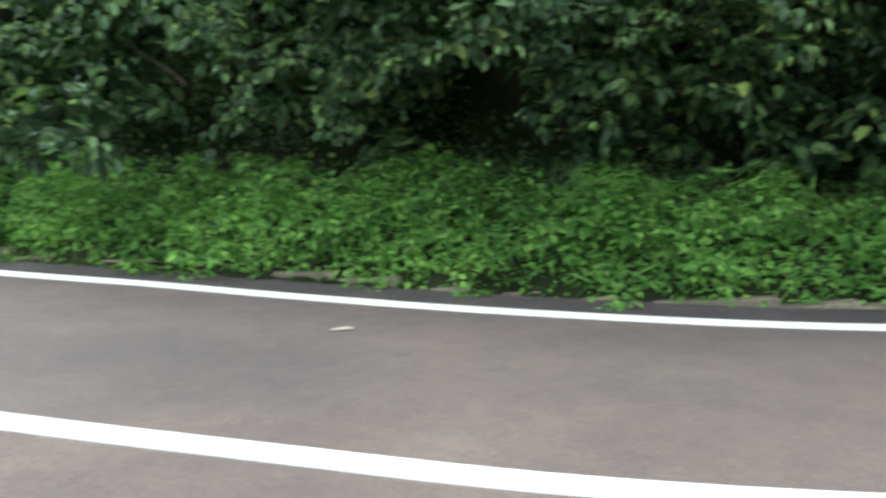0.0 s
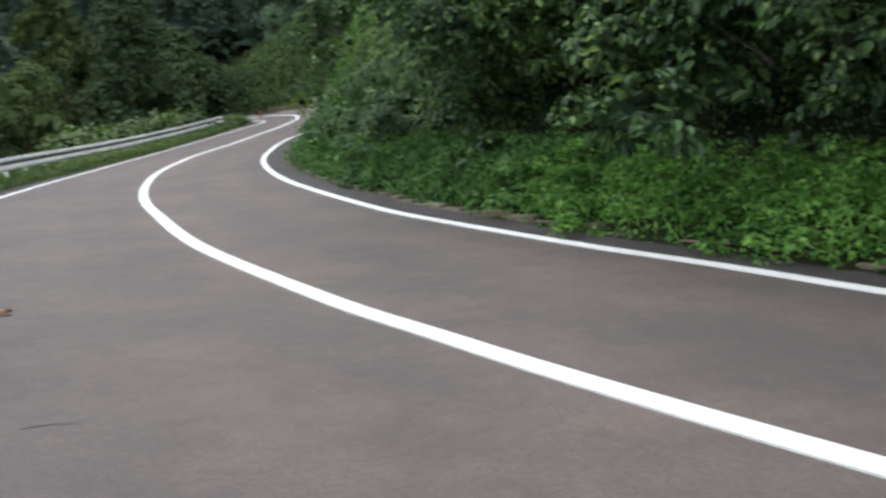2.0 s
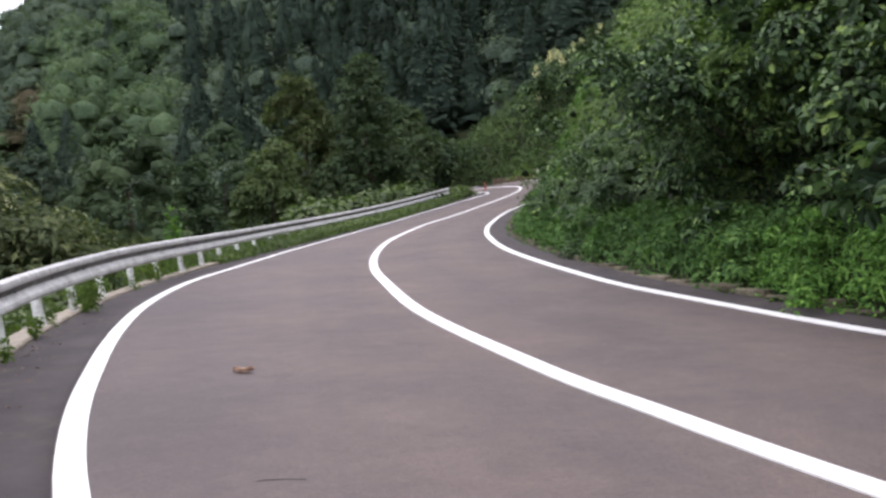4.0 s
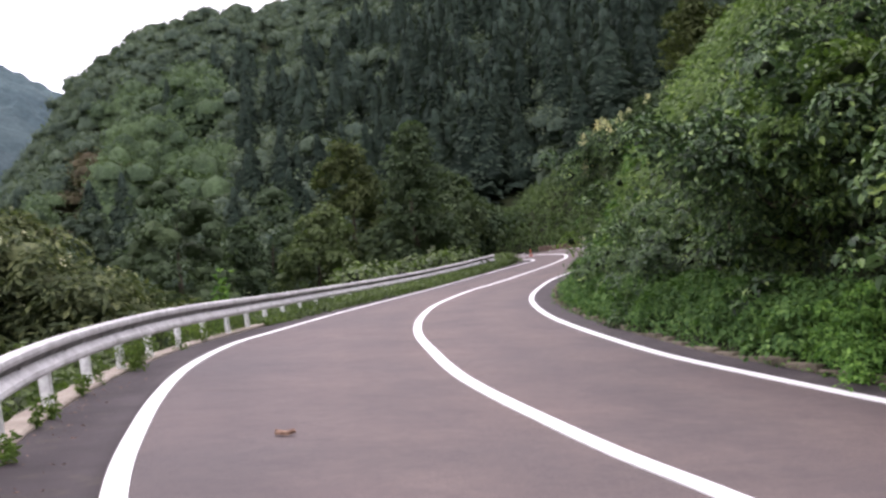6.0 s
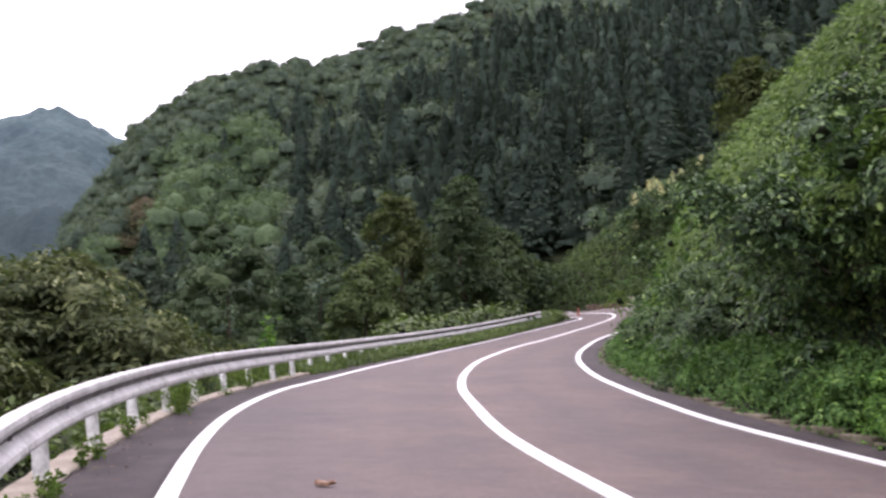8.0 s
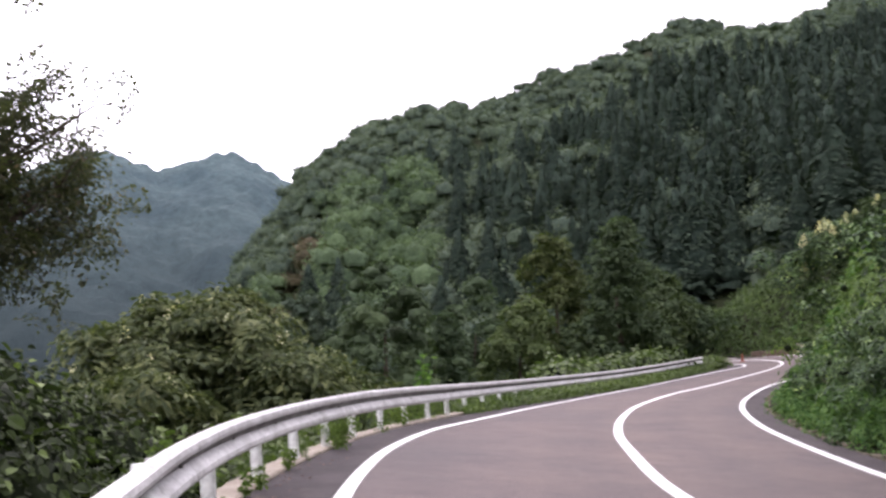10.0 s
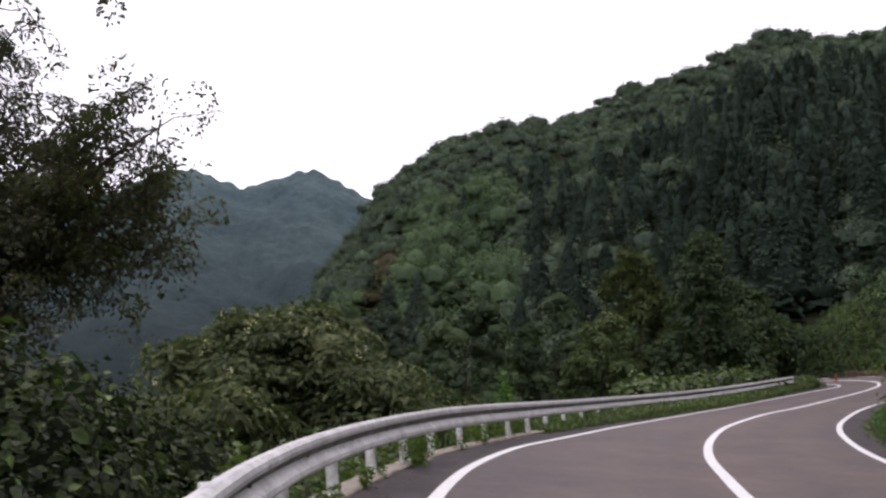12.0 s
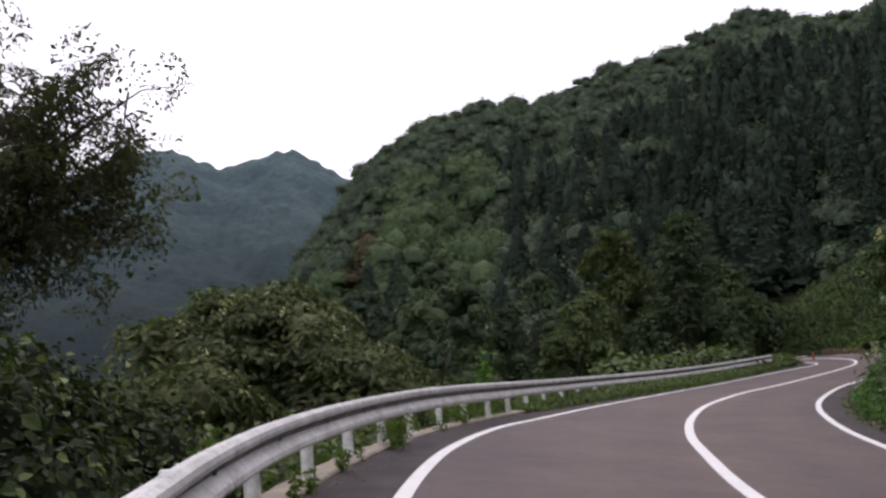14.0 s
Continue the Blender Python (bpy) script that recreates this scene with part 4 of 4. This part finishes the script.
    return v, f, cv, np.vstack([f0 + q * len(v0) for q in range(n + 1)])


def build_woods():
    rng = np.random.default_rng(41)
    con = [crown_template(rng, "conifer", q) for q in (1.0,) * 5 + (2.2,) * 3]
    bro = [crown_template(rng, "broad", q) for q in (1.0,) * 6 + (1.7,) * 3]
    sets = {"conifer": [], "broad": [], "bamboo": [], "scrub": []}
    core_sets = {"conifer": [], "broad": [], "bamboo": [], "scrub": []}
    count = 1500
    d = np.sqrt(66.0 ** 2 + (318.0 ** 2 - 66.0 ** 2) * rng.random(count) ** 1.15)
    a = -36 + 63 * rng.random(count)
    d = np.concatenate([d, 76 + 120 * rng.random(190)])
    a = np.concatenate([a, -29 + 20 * rng.random(190)])
    d = np.concatenate([d, 92 + 125 * rng.random(650)])
    a = np.concatenate([a, -9 + 27 * rng.random(650)])
    keep = ~((a > 17) & (d > 230)) & (d < 306)
    a, d = a[keep], d[keep]
    xs, ys = d * np.sin(np.radians(a)), d * np.cos(np.radians(a))
    u, _ = lateral(xs, ys)
    zs = ground_z(xs, ys)
    order = np.argsort(d)
    for i in order:
        x, y, z, az, r = xs[i], ys[i], zs[i], a[i], d[i]
        if abs(u[i]) < 7 or (az > 1.5 and r < 86):
            continue
        kind = "conifer" if noise.noise(Vector((x * 0.012, y * 0.012, 1.5))) + (az + 11) * 0.05 + 0.25 * rng.normal() > 0 and rng.random() > 0.3 else "broad"
        if r > 186 + 26 * noise.noise(Vector((x * 0.02, y * 0.02, 4))) or (az > 0 and r < 88):
            kind = "broad"
        if -23 < az < -12 and 120 < r < 205 and noise.noise(Vector((x * 0.02, y * 0.02, 7))) > -0.25:
            kind = "bamboo"
        if abs(az + 20) < 2.2 - 0.02 * abs(r - 150) and 130 < r < 172:
            kind = "scrub"
        turn = rng.random() * 6.283
        co, si = math.cos(turn), math.sin(turn)
        rot = np.array([[co, -si, 0], [si, co, 0], [0, 0, 1]])
        if kind == "conifer":
            v, f, cv, cf = con[rng.integers(5) if r > 135 else 5 + rng.integers(3)]
            h = 8 + 5.5 * rng.random()
            w = h * (1.25 + 0.5 * rng.random())
            sets[kind].append(((v @ rot.T) * [w, w, h] + [x, y, z - 0.8], f))
            core_sets[kind].append(((cv @ rot.T) * [w, w, h] + [x, y, z - 0.8], cf))
        else:
            v, f, cv, cf = bro[rng.integers(6) if r > 165 else 6 + rng.integers(3)]
            w = (7.0 + 4.5 * rng.random() ** 1.5) * (0.75 if r < 95 else 1.0)
            sc = np.array([w, w, w * (1.0 if kind == "broad" else 0.75 if kind == "scrub" else 1.15)])
            low = 3.0 if r > 240 else 2.8
            sets[kind].append(((v @ rot.T) * sc + [x, y, z - low], f))
            core_sets[kind].append(((cv @ rot.T) * sc + [x, y, z - low], cf))
    for kind, mat, label in (("conifer", CONIFER, "dense dark conifer plantation on the steep hillside"), ("broad", BROADWOOD, "rounded broadleaf wood on the ridge"), ("bamboo", BAMBOO, "light green feathery grove on the hillside"), ("scrub", RUST, "rusty brown low scrub in a clearing on the hillside")):
        ob = thing("wood", label, "forest", kind="stuff")
        part_np("canopy", *join(sets[kind]), mat, ob)
        part_np("leaf_mass", *join(core_sets[kind]), mat, ob, smooth=True)


build_woods()


def build_mountain():
    """The far ridge at the end of the valley."""
    m, n, l, b = shader("hazed_forest", 0.95, 0.05)
    fine = noise_at(n, l, 0.16, 5, 0.7)
    # Bluish tones paint distance haze into the forest colour.
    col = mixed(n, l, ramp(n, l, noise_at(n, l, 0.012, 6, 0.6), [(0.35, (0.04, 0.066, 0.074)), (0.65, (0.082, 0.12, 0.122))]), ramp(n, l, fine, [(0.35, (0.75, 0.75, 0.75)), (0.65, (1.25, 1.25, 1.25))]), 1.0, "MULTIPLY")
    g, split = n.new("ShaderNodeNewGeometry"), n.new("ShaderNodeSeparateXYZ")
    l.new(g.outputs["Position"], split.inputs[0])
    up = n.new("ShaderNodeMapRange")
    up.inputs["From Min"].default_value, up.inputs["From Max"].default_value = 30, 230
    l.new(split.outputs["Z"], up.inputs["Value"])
    # Foot coloured darker, easing out with height.
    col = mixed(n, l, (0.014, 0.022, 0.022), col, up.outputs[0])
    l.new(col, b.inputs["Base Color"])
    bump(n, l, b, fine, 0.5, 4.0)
    # Faint blue emission imitates haze; the mountain is no light source.
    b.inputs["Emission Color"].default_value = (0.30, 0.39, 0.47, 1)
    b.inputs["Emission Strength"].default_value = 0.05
    azs = np.linspace(-75, 0, 301)
    top = np.interp(azs, [-75, -60, -48, -42, -36.5, -34, -31.7, -30.2, -28.7, -27, -25.6, -24.4, -23, -21, -16, 0], [11, 12, 12.5, 12.3, 13.8, 15.2, 15.6, 14.9, 14.6, 15.2, 15.7, 15.9, 15.3, 14.2, 11, 9])
    rows = np.linspace(0, 1, 60)
    v = []
    for t in rows:
        for a, e in zip(azs, top):
            r = 520 + 430 * t
            x, y = polar(a, r)
            z = -12 + (950 * math.tan(radians(e)) + 12) * t ** 0.9
            q = Vector((x * 0.011, y * 0.011, 5))
            z += (noise.fractal(q, 1.0, 2.0, 4) * 46 * t * (1 - t) * 2 + noise.noise(Vector((x * 0.09, y * 0.09, 2))) * 4.6 * (0.3 + 0.7 * t) + noise.noise(Vector((x * 0.022, y * 0.022, 8))) * 14 * t * (1.05 - t))
            v.append((x, y, z))
    i = np.arange(60 * 301).reshape(60, 301)
    f = np.stack([i[:-1, :-1], i[:-1, 1:], i[1:, 1:], i[1:, :-1]], -1).reshape(-1, 4)
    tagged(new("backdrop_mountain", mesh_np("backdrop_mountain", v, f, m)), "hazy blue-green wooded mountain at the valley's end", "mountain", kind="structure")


build_mountain()


# ---------------------------------------------------------------- small things
def build_litter():
    rng = np.random.default_rng(51)
    ob = thing("wood_scrap", "broken piece of brown wood lying on the asphalt", "debris", (-1.2, 7.06, float(road_z(-1.2, 7.06))))
    bm = bmesh.new()
    bmesh.ops.create_cube(bm, size=1, matrix=Matrix.Diagonal((0.14, 0.04, 0.028, 1)))
    bmesh.ops.subdivide_edges(bm, edges=bm.edges[:], cuts=2, use_grid_fill=True)
    for q in bm.verts:
        q.co += Vector(rng.normal(size=3) * 0.006) + Vector((0, 0, 0.018 + 0.02 * abs(q.co.x) / 0.085))
    part("splinter", bm, LITTER, ob)


build_litter()


def build_kerb_stones():
    """Low concrete edging between the asphalt and the bank, half swallowed by the herbs."""
    rng = np.random.default_rng(61)
    row = tagged(new("kerb_edging"), "low mossy concrete edging stones at the foot of the bank", "kerb", kind="structure")
    bm = bmesh.new()
    bmesh.ops.create_cube(bm, size=1, matrix=Matrix.Diagonal((0.13, 0.585, 0.26, 1)))
    bmesh.ops.bevel(bm, geom=bm.edges[:], offset=0.012, segments=1, affect="EDGES")
    me = bpy.data.meshes.new("kerb_stone")
    bm.to_mesh(me)
    bm.free()
    me.materials.append(OLD_KERB)
    s = side_of(RIGHT)
    run = np.arange(len(RIGHT)) * 0.35
    first, last = run[np.argmin(np.abs(RIGHT[:, 1] + 3))], run[np.argmin(np.abs(RIGHT[:, 1] - 36))]
    for at in np.arange(first, last, 0.6):
        p = np.array([np.interp(at, run, RIGHT[:, k]) for k in (0, 1)])
        d = np.array([np.interp(at, run, s[:, k]) for k in (0, 1)])
        p = p + d * (0.70 + 0.012 * rng.normal())
        ob = new("kerb_stone", me)
        ob.parent = row
        ob.location = (p[0], p[1], float(road_z(*p)) + (-0.075 if p[1] > 5 else -0.11) + 0.02 * rng.normal())
        ob.rotation_euler = (0.015 * rng.normal(), 0.03 * rng.normal(), math.atan2(d[1], d[0]) + 0.015 * rng.normal())


build_kerb_stones()


def build_verge():
    """Grass and weeds between the far stretch of road and the rail, and behind the rail."""
    rng = np.random.default_rng(71)
    out = []
    s = side_of(RAIL)
    far = np.where((RAIL[:, 1] > 24.5) & (RAIL[:, 1] < 54))[0]
    n = 15000
    i = rng.choice(far, n)
    wide = np.interp(RAIL[i, 1], [21, 27, 34, 44, 54], [0.0, 0.3, 0.8, 0.85, 0.8])
    xy = RAIL[i] + s[i] * (-0.35 + (wide + 0.35) * rng.random(n))[:, None] + rng.normal(size=(n, 2)) * 0.1
    z = road_z(xy[:, 0], xy[:, 1]) + np.interp(RAIL[i, 1], [25, 36], [0.1, 0.4]) * rng.random(n) ** 1.4
    out.append(leaf_flat(rng, np.column_stack([xy, z]), [0, -0.3, 0.8] + 0.6 * rng.normal(size=(n, 3)), 0.14 * (0.5 + rng.random(n)), 0.4, -0.4))
    back = np.where(RAIL[:, 1] > 2.5)[0]
    n = 520
    i = rng.choice(back, n)
    c = np.column_stack([RAIL[i] - s[i] * (0.55 + 0.9 * rng.random(n))[:, None], np.zeros(n)])
    c[:, 2] = road_z(c[:, 0], c[:, 1]) + np.where(c[:, 1] > 20, -0.05, -0.25) + 0.25 * rng.normal(size=n)
    r = 0.16 + 0.2 * rng.random(n)
    p, nrm = on_lumps(rng, c, r, 16000, 0.9, 0.4, 0.6)
    out.append(leaf_flat(rng, p, nrm, 0.10 * (0.5 + rng.random(16000)), 0.55))
    n = 36
    t = rng.random(n)
    c = np.column_stack([np.interp(t, [0, 0.4, 1], [2.6, 4.6, 4.2]) + 0.3 * rng.normal(size=n), np.interp(t, [0, 0.4, 1], [53.2, 56.2, 58.4]) + 0.3 * rng.normal(size=n), np.zeros(n)])
    c[:, 2] = road_z(c[:, 0], c[:, 1]) + 0.1
    p, nrm = on_lumps(rng, c, 0.35 + 0.3 * rng.random(n), 5000, 0.8, 0.5, 0.4)
    out.append(leaf_flat(rng, p, nrm, 0.2 * (0.5 + rng.random(5000)), 0.5))
    v, f = join(out)
    tagged(new("verge_grass", mesh_np("verge_grass", v, f, VERGE)), "weeds and grass along the guard rail", "grass", kind="stuff")


build_verge()


def weed(rng, x, y, tall, wide, leaves, material=None):
    ob = thing("weed", "small green weed growing from the kerb joint", "weed", (x, y, float(road_z(x, y)) + 0.03), "weeds at the kerb")
    for _ in range(4):
        tip = (wide * rng.normal() * 0.5, wide * rng.normal() * 0.5, tall * (0.6 + 0.4 * rng.random()))
        path = wander(rng, (0, 0, -0.03), tip, 6, 0.2)
        part_np("stem", *limb(path, 0.004, 0.0015, 4), FORB, ob)
        k = leaves // 4
        p = path[rng.integers(1, 6, k)] + rng.normal(size=(k, 3)) * wide * 0.16
        part_np("foliage", *leaf_cloud(rng, p, [0, 0, 0.8] + rng.normal(size=(k, 3)) * 0.6, 0.052 * (0.6 + 0.8 * rng.random(k)), 0.45, 0.4), material or WEED, ob)
    return ob


def build_weeds():
    rng = np.random.default_rng(81)
    for x, y, tall, wide, n in ((-3.34, 7.7, 0.2, 0.06, 90), (-3.4, 8.2, 0.2, 0.06, 80), (-3.0, 6.42, 0.14, 0.08, 90), (-2.9, 6.15, 0.10, 0.08, 60), (-4.12, 12.7, 0.36, 0.3, 420), (-4.3, 13.4, 0.4, 0.26, 300), (-3.78, 9.9, 0.2, 0.14, 120), (-4.62, 18.6, 0.5, 0.4, 420), (-4.7, 19.4, 0.45, 0.4, 360),
                                (-4.55, 16.6, 0.25, 0.25, 120), (-4.7, 20.2, 0.45, 0.35, 200), (-4.75, 21.4, 0.5, 0.35, 200), (-4.7, 22.6, 0.4, 0.3, 160), (-2.72, 5.4, 0.16, 0.08, 100), (-3.98, 11.0, 0.15, 0.12, 50)):
        weed(rng, x, y, tall, wide, n)
    x, y = -4.86, 21.5
    sprig = thing("sapling", "thin green sapling rising behind the guard rail", "plant", (x, y, float(road_z(x, y)) - 0.1))
    path = wander(rng, (0, 0, 0), (0.05, 0, 1.45), 8, 0.05)
    part_np("stem", *limb(path, 0.008, 0.003, 5), FORB, sprig)
    p = path[rng.integers(4, 8, 60)] + rng.normal(size=(60, 3)) * 0.1
    part_np("foliage", *leaf_cloud(rng, p, [0, -0.3, 0.8] + rng.normal(size=(60, 3)) * 0.5, 0.17, 0.62, 0.6), FORB, sprig)


build_weeds()


def build_road_end():
    """Where the road swings away: a low wall, a marker and a sign plate seen from far."""
    rng = np.random.default_rng(91)
    a, b = polar(6.9, 64.5), polar(9.6, 62)
    wall = thing("low_wall", "low brownish retaining wall beyond the far bend", "wall")
    n = 9
    for k in range(n):
        p, q = (np.array(a) + (np.array(b) - a) * (k + e) / n for e in (0.02, 0.98))
        mid, d = (p + q) / 2, q - p
        z = float(road_z(*mid))
        bm = bmesh.new()
        bmesh.ops.create_cube(bm, size=1, matrix=Matrix.Diagonal((np.linalg.norm(d), 0.25, 0.55, 1)))
        bmesh.ops.bevel(bm, geom=bm.edges[:], offset=0.03, segments=1, affect="EDGES")
        block = part("block", bm, WALL_STONE, wall)
        block.location, block.rotation_euler = (mid[0], mid[1], z + 0.08 + 0.03 * rng.normal()), (0, 0, math.atan2(d[1], d[0]))
    x, y = polar(6.35, 60)
    z = float(road_z(x, y))
    marker = thing("marker_post", "red plastic marker post at the far bend", "marker post", (x, y, z))
    bm = bmesh.new()
    bmesh.ops.create_cone(bm, cap_ends=True, segments=12, radius1=0.16, radius2=0.12, depth=0.06, matrix=Matrix.Translation((0, 0, 0.03)))
    part("foot", bm, RED_PLASTIC, marker)
    bm = bmesh.new()
    bmesh.ops.create_cone(bm, cap_ends=True, segments=12, radius1=0.05, radius2=0.04, depth=0.4, matrix=Matrix.Translation((0, 0, 0.26)))
    part("tube", bm, RED_PLASTIC, marker, smooth=True)
    x, y = polar(9.55, 59)
    z = float(ground_z(x, y)[0])
    plate = thing("delineator", "white roadside plate on a short post", "road marker", (x, y, z))
    bm = bmesh.new()
    bmesh.ops.create_cone(bm, cap_ends=True, segments=10, radius1=0.04, radius2=0.04, depth=0.9, matrix=Matrix.Translation((0, 0, 0.4)))
    part("post", bm, POST_PAINT, plate, smooth=True)
    bm = bmesh.new()
    bmesh.ops.create_cube(bm, size=1, matrix=Matrix.Translation((0, -0.06, 0.62)) @ Matrix.Diagonal((0.4, 0.03, 0.6, 1)))
    bmesh.ops.bevel(bm, geom=bm.edges[:], offset=0.01, segments=1, affect="EDGES")
    part("plate", bm, SCRAP, plate, "dull cream plate")


build_road_end()


def build_bank_flowers():
    """Cream flower heads on bushes at the shoulder of the bank."""
    rng = np.random.default_rng(95)
    for az, el, d in ((10.7, 8.0, 53), (12.0, 8.6, 52), (12.9, 8.9, 51), (14.9, 9.4, 48), (10.1, 6.0, 54)):
        x, y = polar(az, d)
        z = 1.22 + d * math.tan(radians(el))
        c = np.array([(x, y, z)]) + rng.normal(size=(8, 3)) * [0.9, 0.9, 0.5]
        bush = mound("flowering_bush", "green bush with cream flower heads on the bank", rng, c, 0.5 + 0.4 * rng.random(8), SHRUB, 2200, 0.2, 0.5, True, core=0.3)
        tufts(rng, bush, [(x + 0.6 * rng.normal(), y - 1.0, z + 0.7 + 0.25 * rng.normal()) for _ in range(2 if el < 7 else 3)], 0.55, 50)


build_bank_flowers()


def build_slope_grass():
    """Tall grass and low scrub on the open slope beyond the far bend."""
    rng = np.random.default_rng(101)
    n = 26000
    sel = np.where(CENTRE[:, 1] > 40)[0]
    i = rng.choice(sel, n)
    xy = CENTRE[i] + side_of(CENTRE)[i] * (3.8 + 22 * rng.random(n) ** 1.2)[:, None] + rng.normal(size=(n, 2)) * 0.4
    z = ground_z(xy[:, 0], xy[:, 1]) + 0.9 * rng.random(n) ** 1.5
    v, f = leaf_flat(rng, np.column_stack([xy, z]), [-0.5, -0.6, 0.7] + 0.4 * rng.normal(size=(n, 3)), 0.62 * (0.5 + rng.random(n)), 0.2, -0.8)
    k = 240
    i = rng.choice(sel, k)
    xy = CENTRE[i] + side_of(CENTRE)[i] * (4.5 + 20 * rng.random(k))[:, None]
    c = np.column_stack([xy, ground_z(xy[:, 0], xy[:, 1]) + 0.1])
    p, nrm = on_lumps(rng, c, 0.4 + 0.7 * rng.random(k) ** 2, 14000, 0.8, 0.5, 0.3, 0.3)
    v, f = join([(v, f), leaf_flat(rng, p, nrm, 0.3 * (0.5 + rng.random(14000)), 0.5, 0.2)])
    k = 90
    i = rng.choice(sel, k)
    xy = CENTRE[i] + side_of(CENTRE)[i] * (6.5 + 18 * rng.random(k))[:, None]
    c = np.column_stack([xy, ground_z(xy[:, 0], xy[:, 1]) + 0.3])
    p, q = on_lumps(rng, c, 0.6 + 0.9 * rng.random(k) ** 2, 14000, 0.8, 0.5, 0.3, 0.3)
    w, g = leaf_flat(rng, p, q, 0.32 * (0.5 + rng.random(14000)), 0.5, 0.2)
    tagged(new("slope_scrub", mesh_np("slope_scrub", w, g, DARKTREE)), "low dark green scrub on the far slope", "undergrowth", kind="stuff")
    tagged(new("slope_grass", mesh_np("slope_grass", v, f, SLOPE)), "light green grass and scrub on the far slope", "grass", kind="stuff")


build_slope_grass()


def build_marks():
    """Rubber smears and a pale scrap on the asphalt."""
    rng = np.random.default_rng(111)
    for x0, y0, x1, y1, w in ((-2.9, 10.5, -1.9, 10.0, 0.045), (-3.1, 11.5, -2.5, 11.3, 0.04), (-2.35, 8.9, -1.95, 8.82, 0.035), (-0.72, 4.2, -0.45, 4.16, 0.02)):
        line = curve_through([(x0, y0), ((x0 + x1) / 2, (y0 + y1) / 2 + 0.06 * rng.normal()), (x1, y1)], 0.08)
        s = side_of(line)
        half = w * (0.3 + 0.7 * np.sin(np.linspace(0.1, 3.0, len(line)))) * (0.7 + 0.6 * rng.random(len(line)))
        v = np.stack([np.concatenate([line + s * (k * half)[:, None], (road_z(line[:, 0], line[:, 1]) + 0.003)[:, None]], 1) for k in (-1, 1)], 1).reshape(-1, 3)
        a = np.arange(len(line)) * 2
        f = np.stack([a[:-1], a[:-1] + 1, a[1:] + 1, a[1:]], 1)
        tagged(new("tyre_mark", mesh_np("tyre_mark", v, f, DARK_STREAK)), "thin dark rubber smear on the asphalt", "tyre mark", "tyre marks on the road")
    scrap = thing("paper_scrap", "flattened pale scrap lying on the asphalt", "debris", (3.97, 4.06, float(road_z(3.97, 4.06))))
    bm = bmesh.new()
    bmesh.ops.create_cube(bm, size=1, matrix=Matrix.Translation((0, 0, 0.012)) @ Matrix.Diagonal((0.14, 0.02, 0.01, 1)))
    bmesh.ops.subdivide_edges(bm, edges=bm.edges[:], cuts=2, use_grid_fill=True)
    for q in bm.verts:
        q.co += Vector(rng.normal(size=3) * 0.003)
    piece = part("scrap", bm, SCRAP, scrap)
    scrap.rotation_euler = (0, 0, radians(-50))


build_marks()


def build_fallen_leaves():
    """Dry leaves and twigs blown against the kerb of the outer shoulder."""
    rng = np.random.default_rng(131)
    i = rng.choice(np.where((RAIL[:, 1] > 4.2) & (RAIL[:, 1] < 12))[0], 110)
    xy = RAIL[i] + side_of(RAIL)[i] * (0.04 + 0.35 * rng.random(110) ** 2)[:, None] + rng.normal(size=(110, 2)) * 0.05
    p = np.column_stack([xy, road_z(xy[:, 0], xy[:, 1]) + 0.012 + 0.01 * rng.random(110)])
    v, f = leaf_flat(rng, p, [0, 0, 1.0] + 0.25 * rng.normal(size=(110, 3)), 0.034 * (0.5 + rng.random(110)), 0.45, 0.0)
    tagged(new("leaf_litter", mesh_np("leaf_litter", v, f, LITTER)), "dry brown leaves scattered along the kerb", "leaf litter", kind="stuff")


build_fallen_leaves()

at = (*polar(17.8, 41), float(ground_z(*polar(17.8, 41))[0]) - 0.2)
tree("bank_tree", "small olive tree standing on the shoulder of the bank", np.random.default_rng(121), at, 13.6 - at[2], 1.7, OLIVE, 5400, 0.22, 34, 0.45, 0.35, 0.4, core=0.0, lump=0.2, shoot=0.36, per=18)
for az, top, r, wide in ((16.2, 12.7, 46, 1.9), (14.0, 11.3, 50, 1.5), (17.6, 12.4, 44, 1.5)):
    at = (*polar(az, r), float(ground_z(*polar(az, r))[0]) - 0.2)
    tree("bank_bush", "dark spreading bush on the shoulder of the slope", np.random.default_rng(int(az * 10)), at, 1.22 + r * math.tan(radians(top)) - at[2], wide, DARKTREE, 5400, 0.2, 26, 0.5, 0.25, 0.6, "shrub", core=0.5, lump=0.24, shoot=0.34, per=18, heart=DARKTREE, group="bushes on the slope")
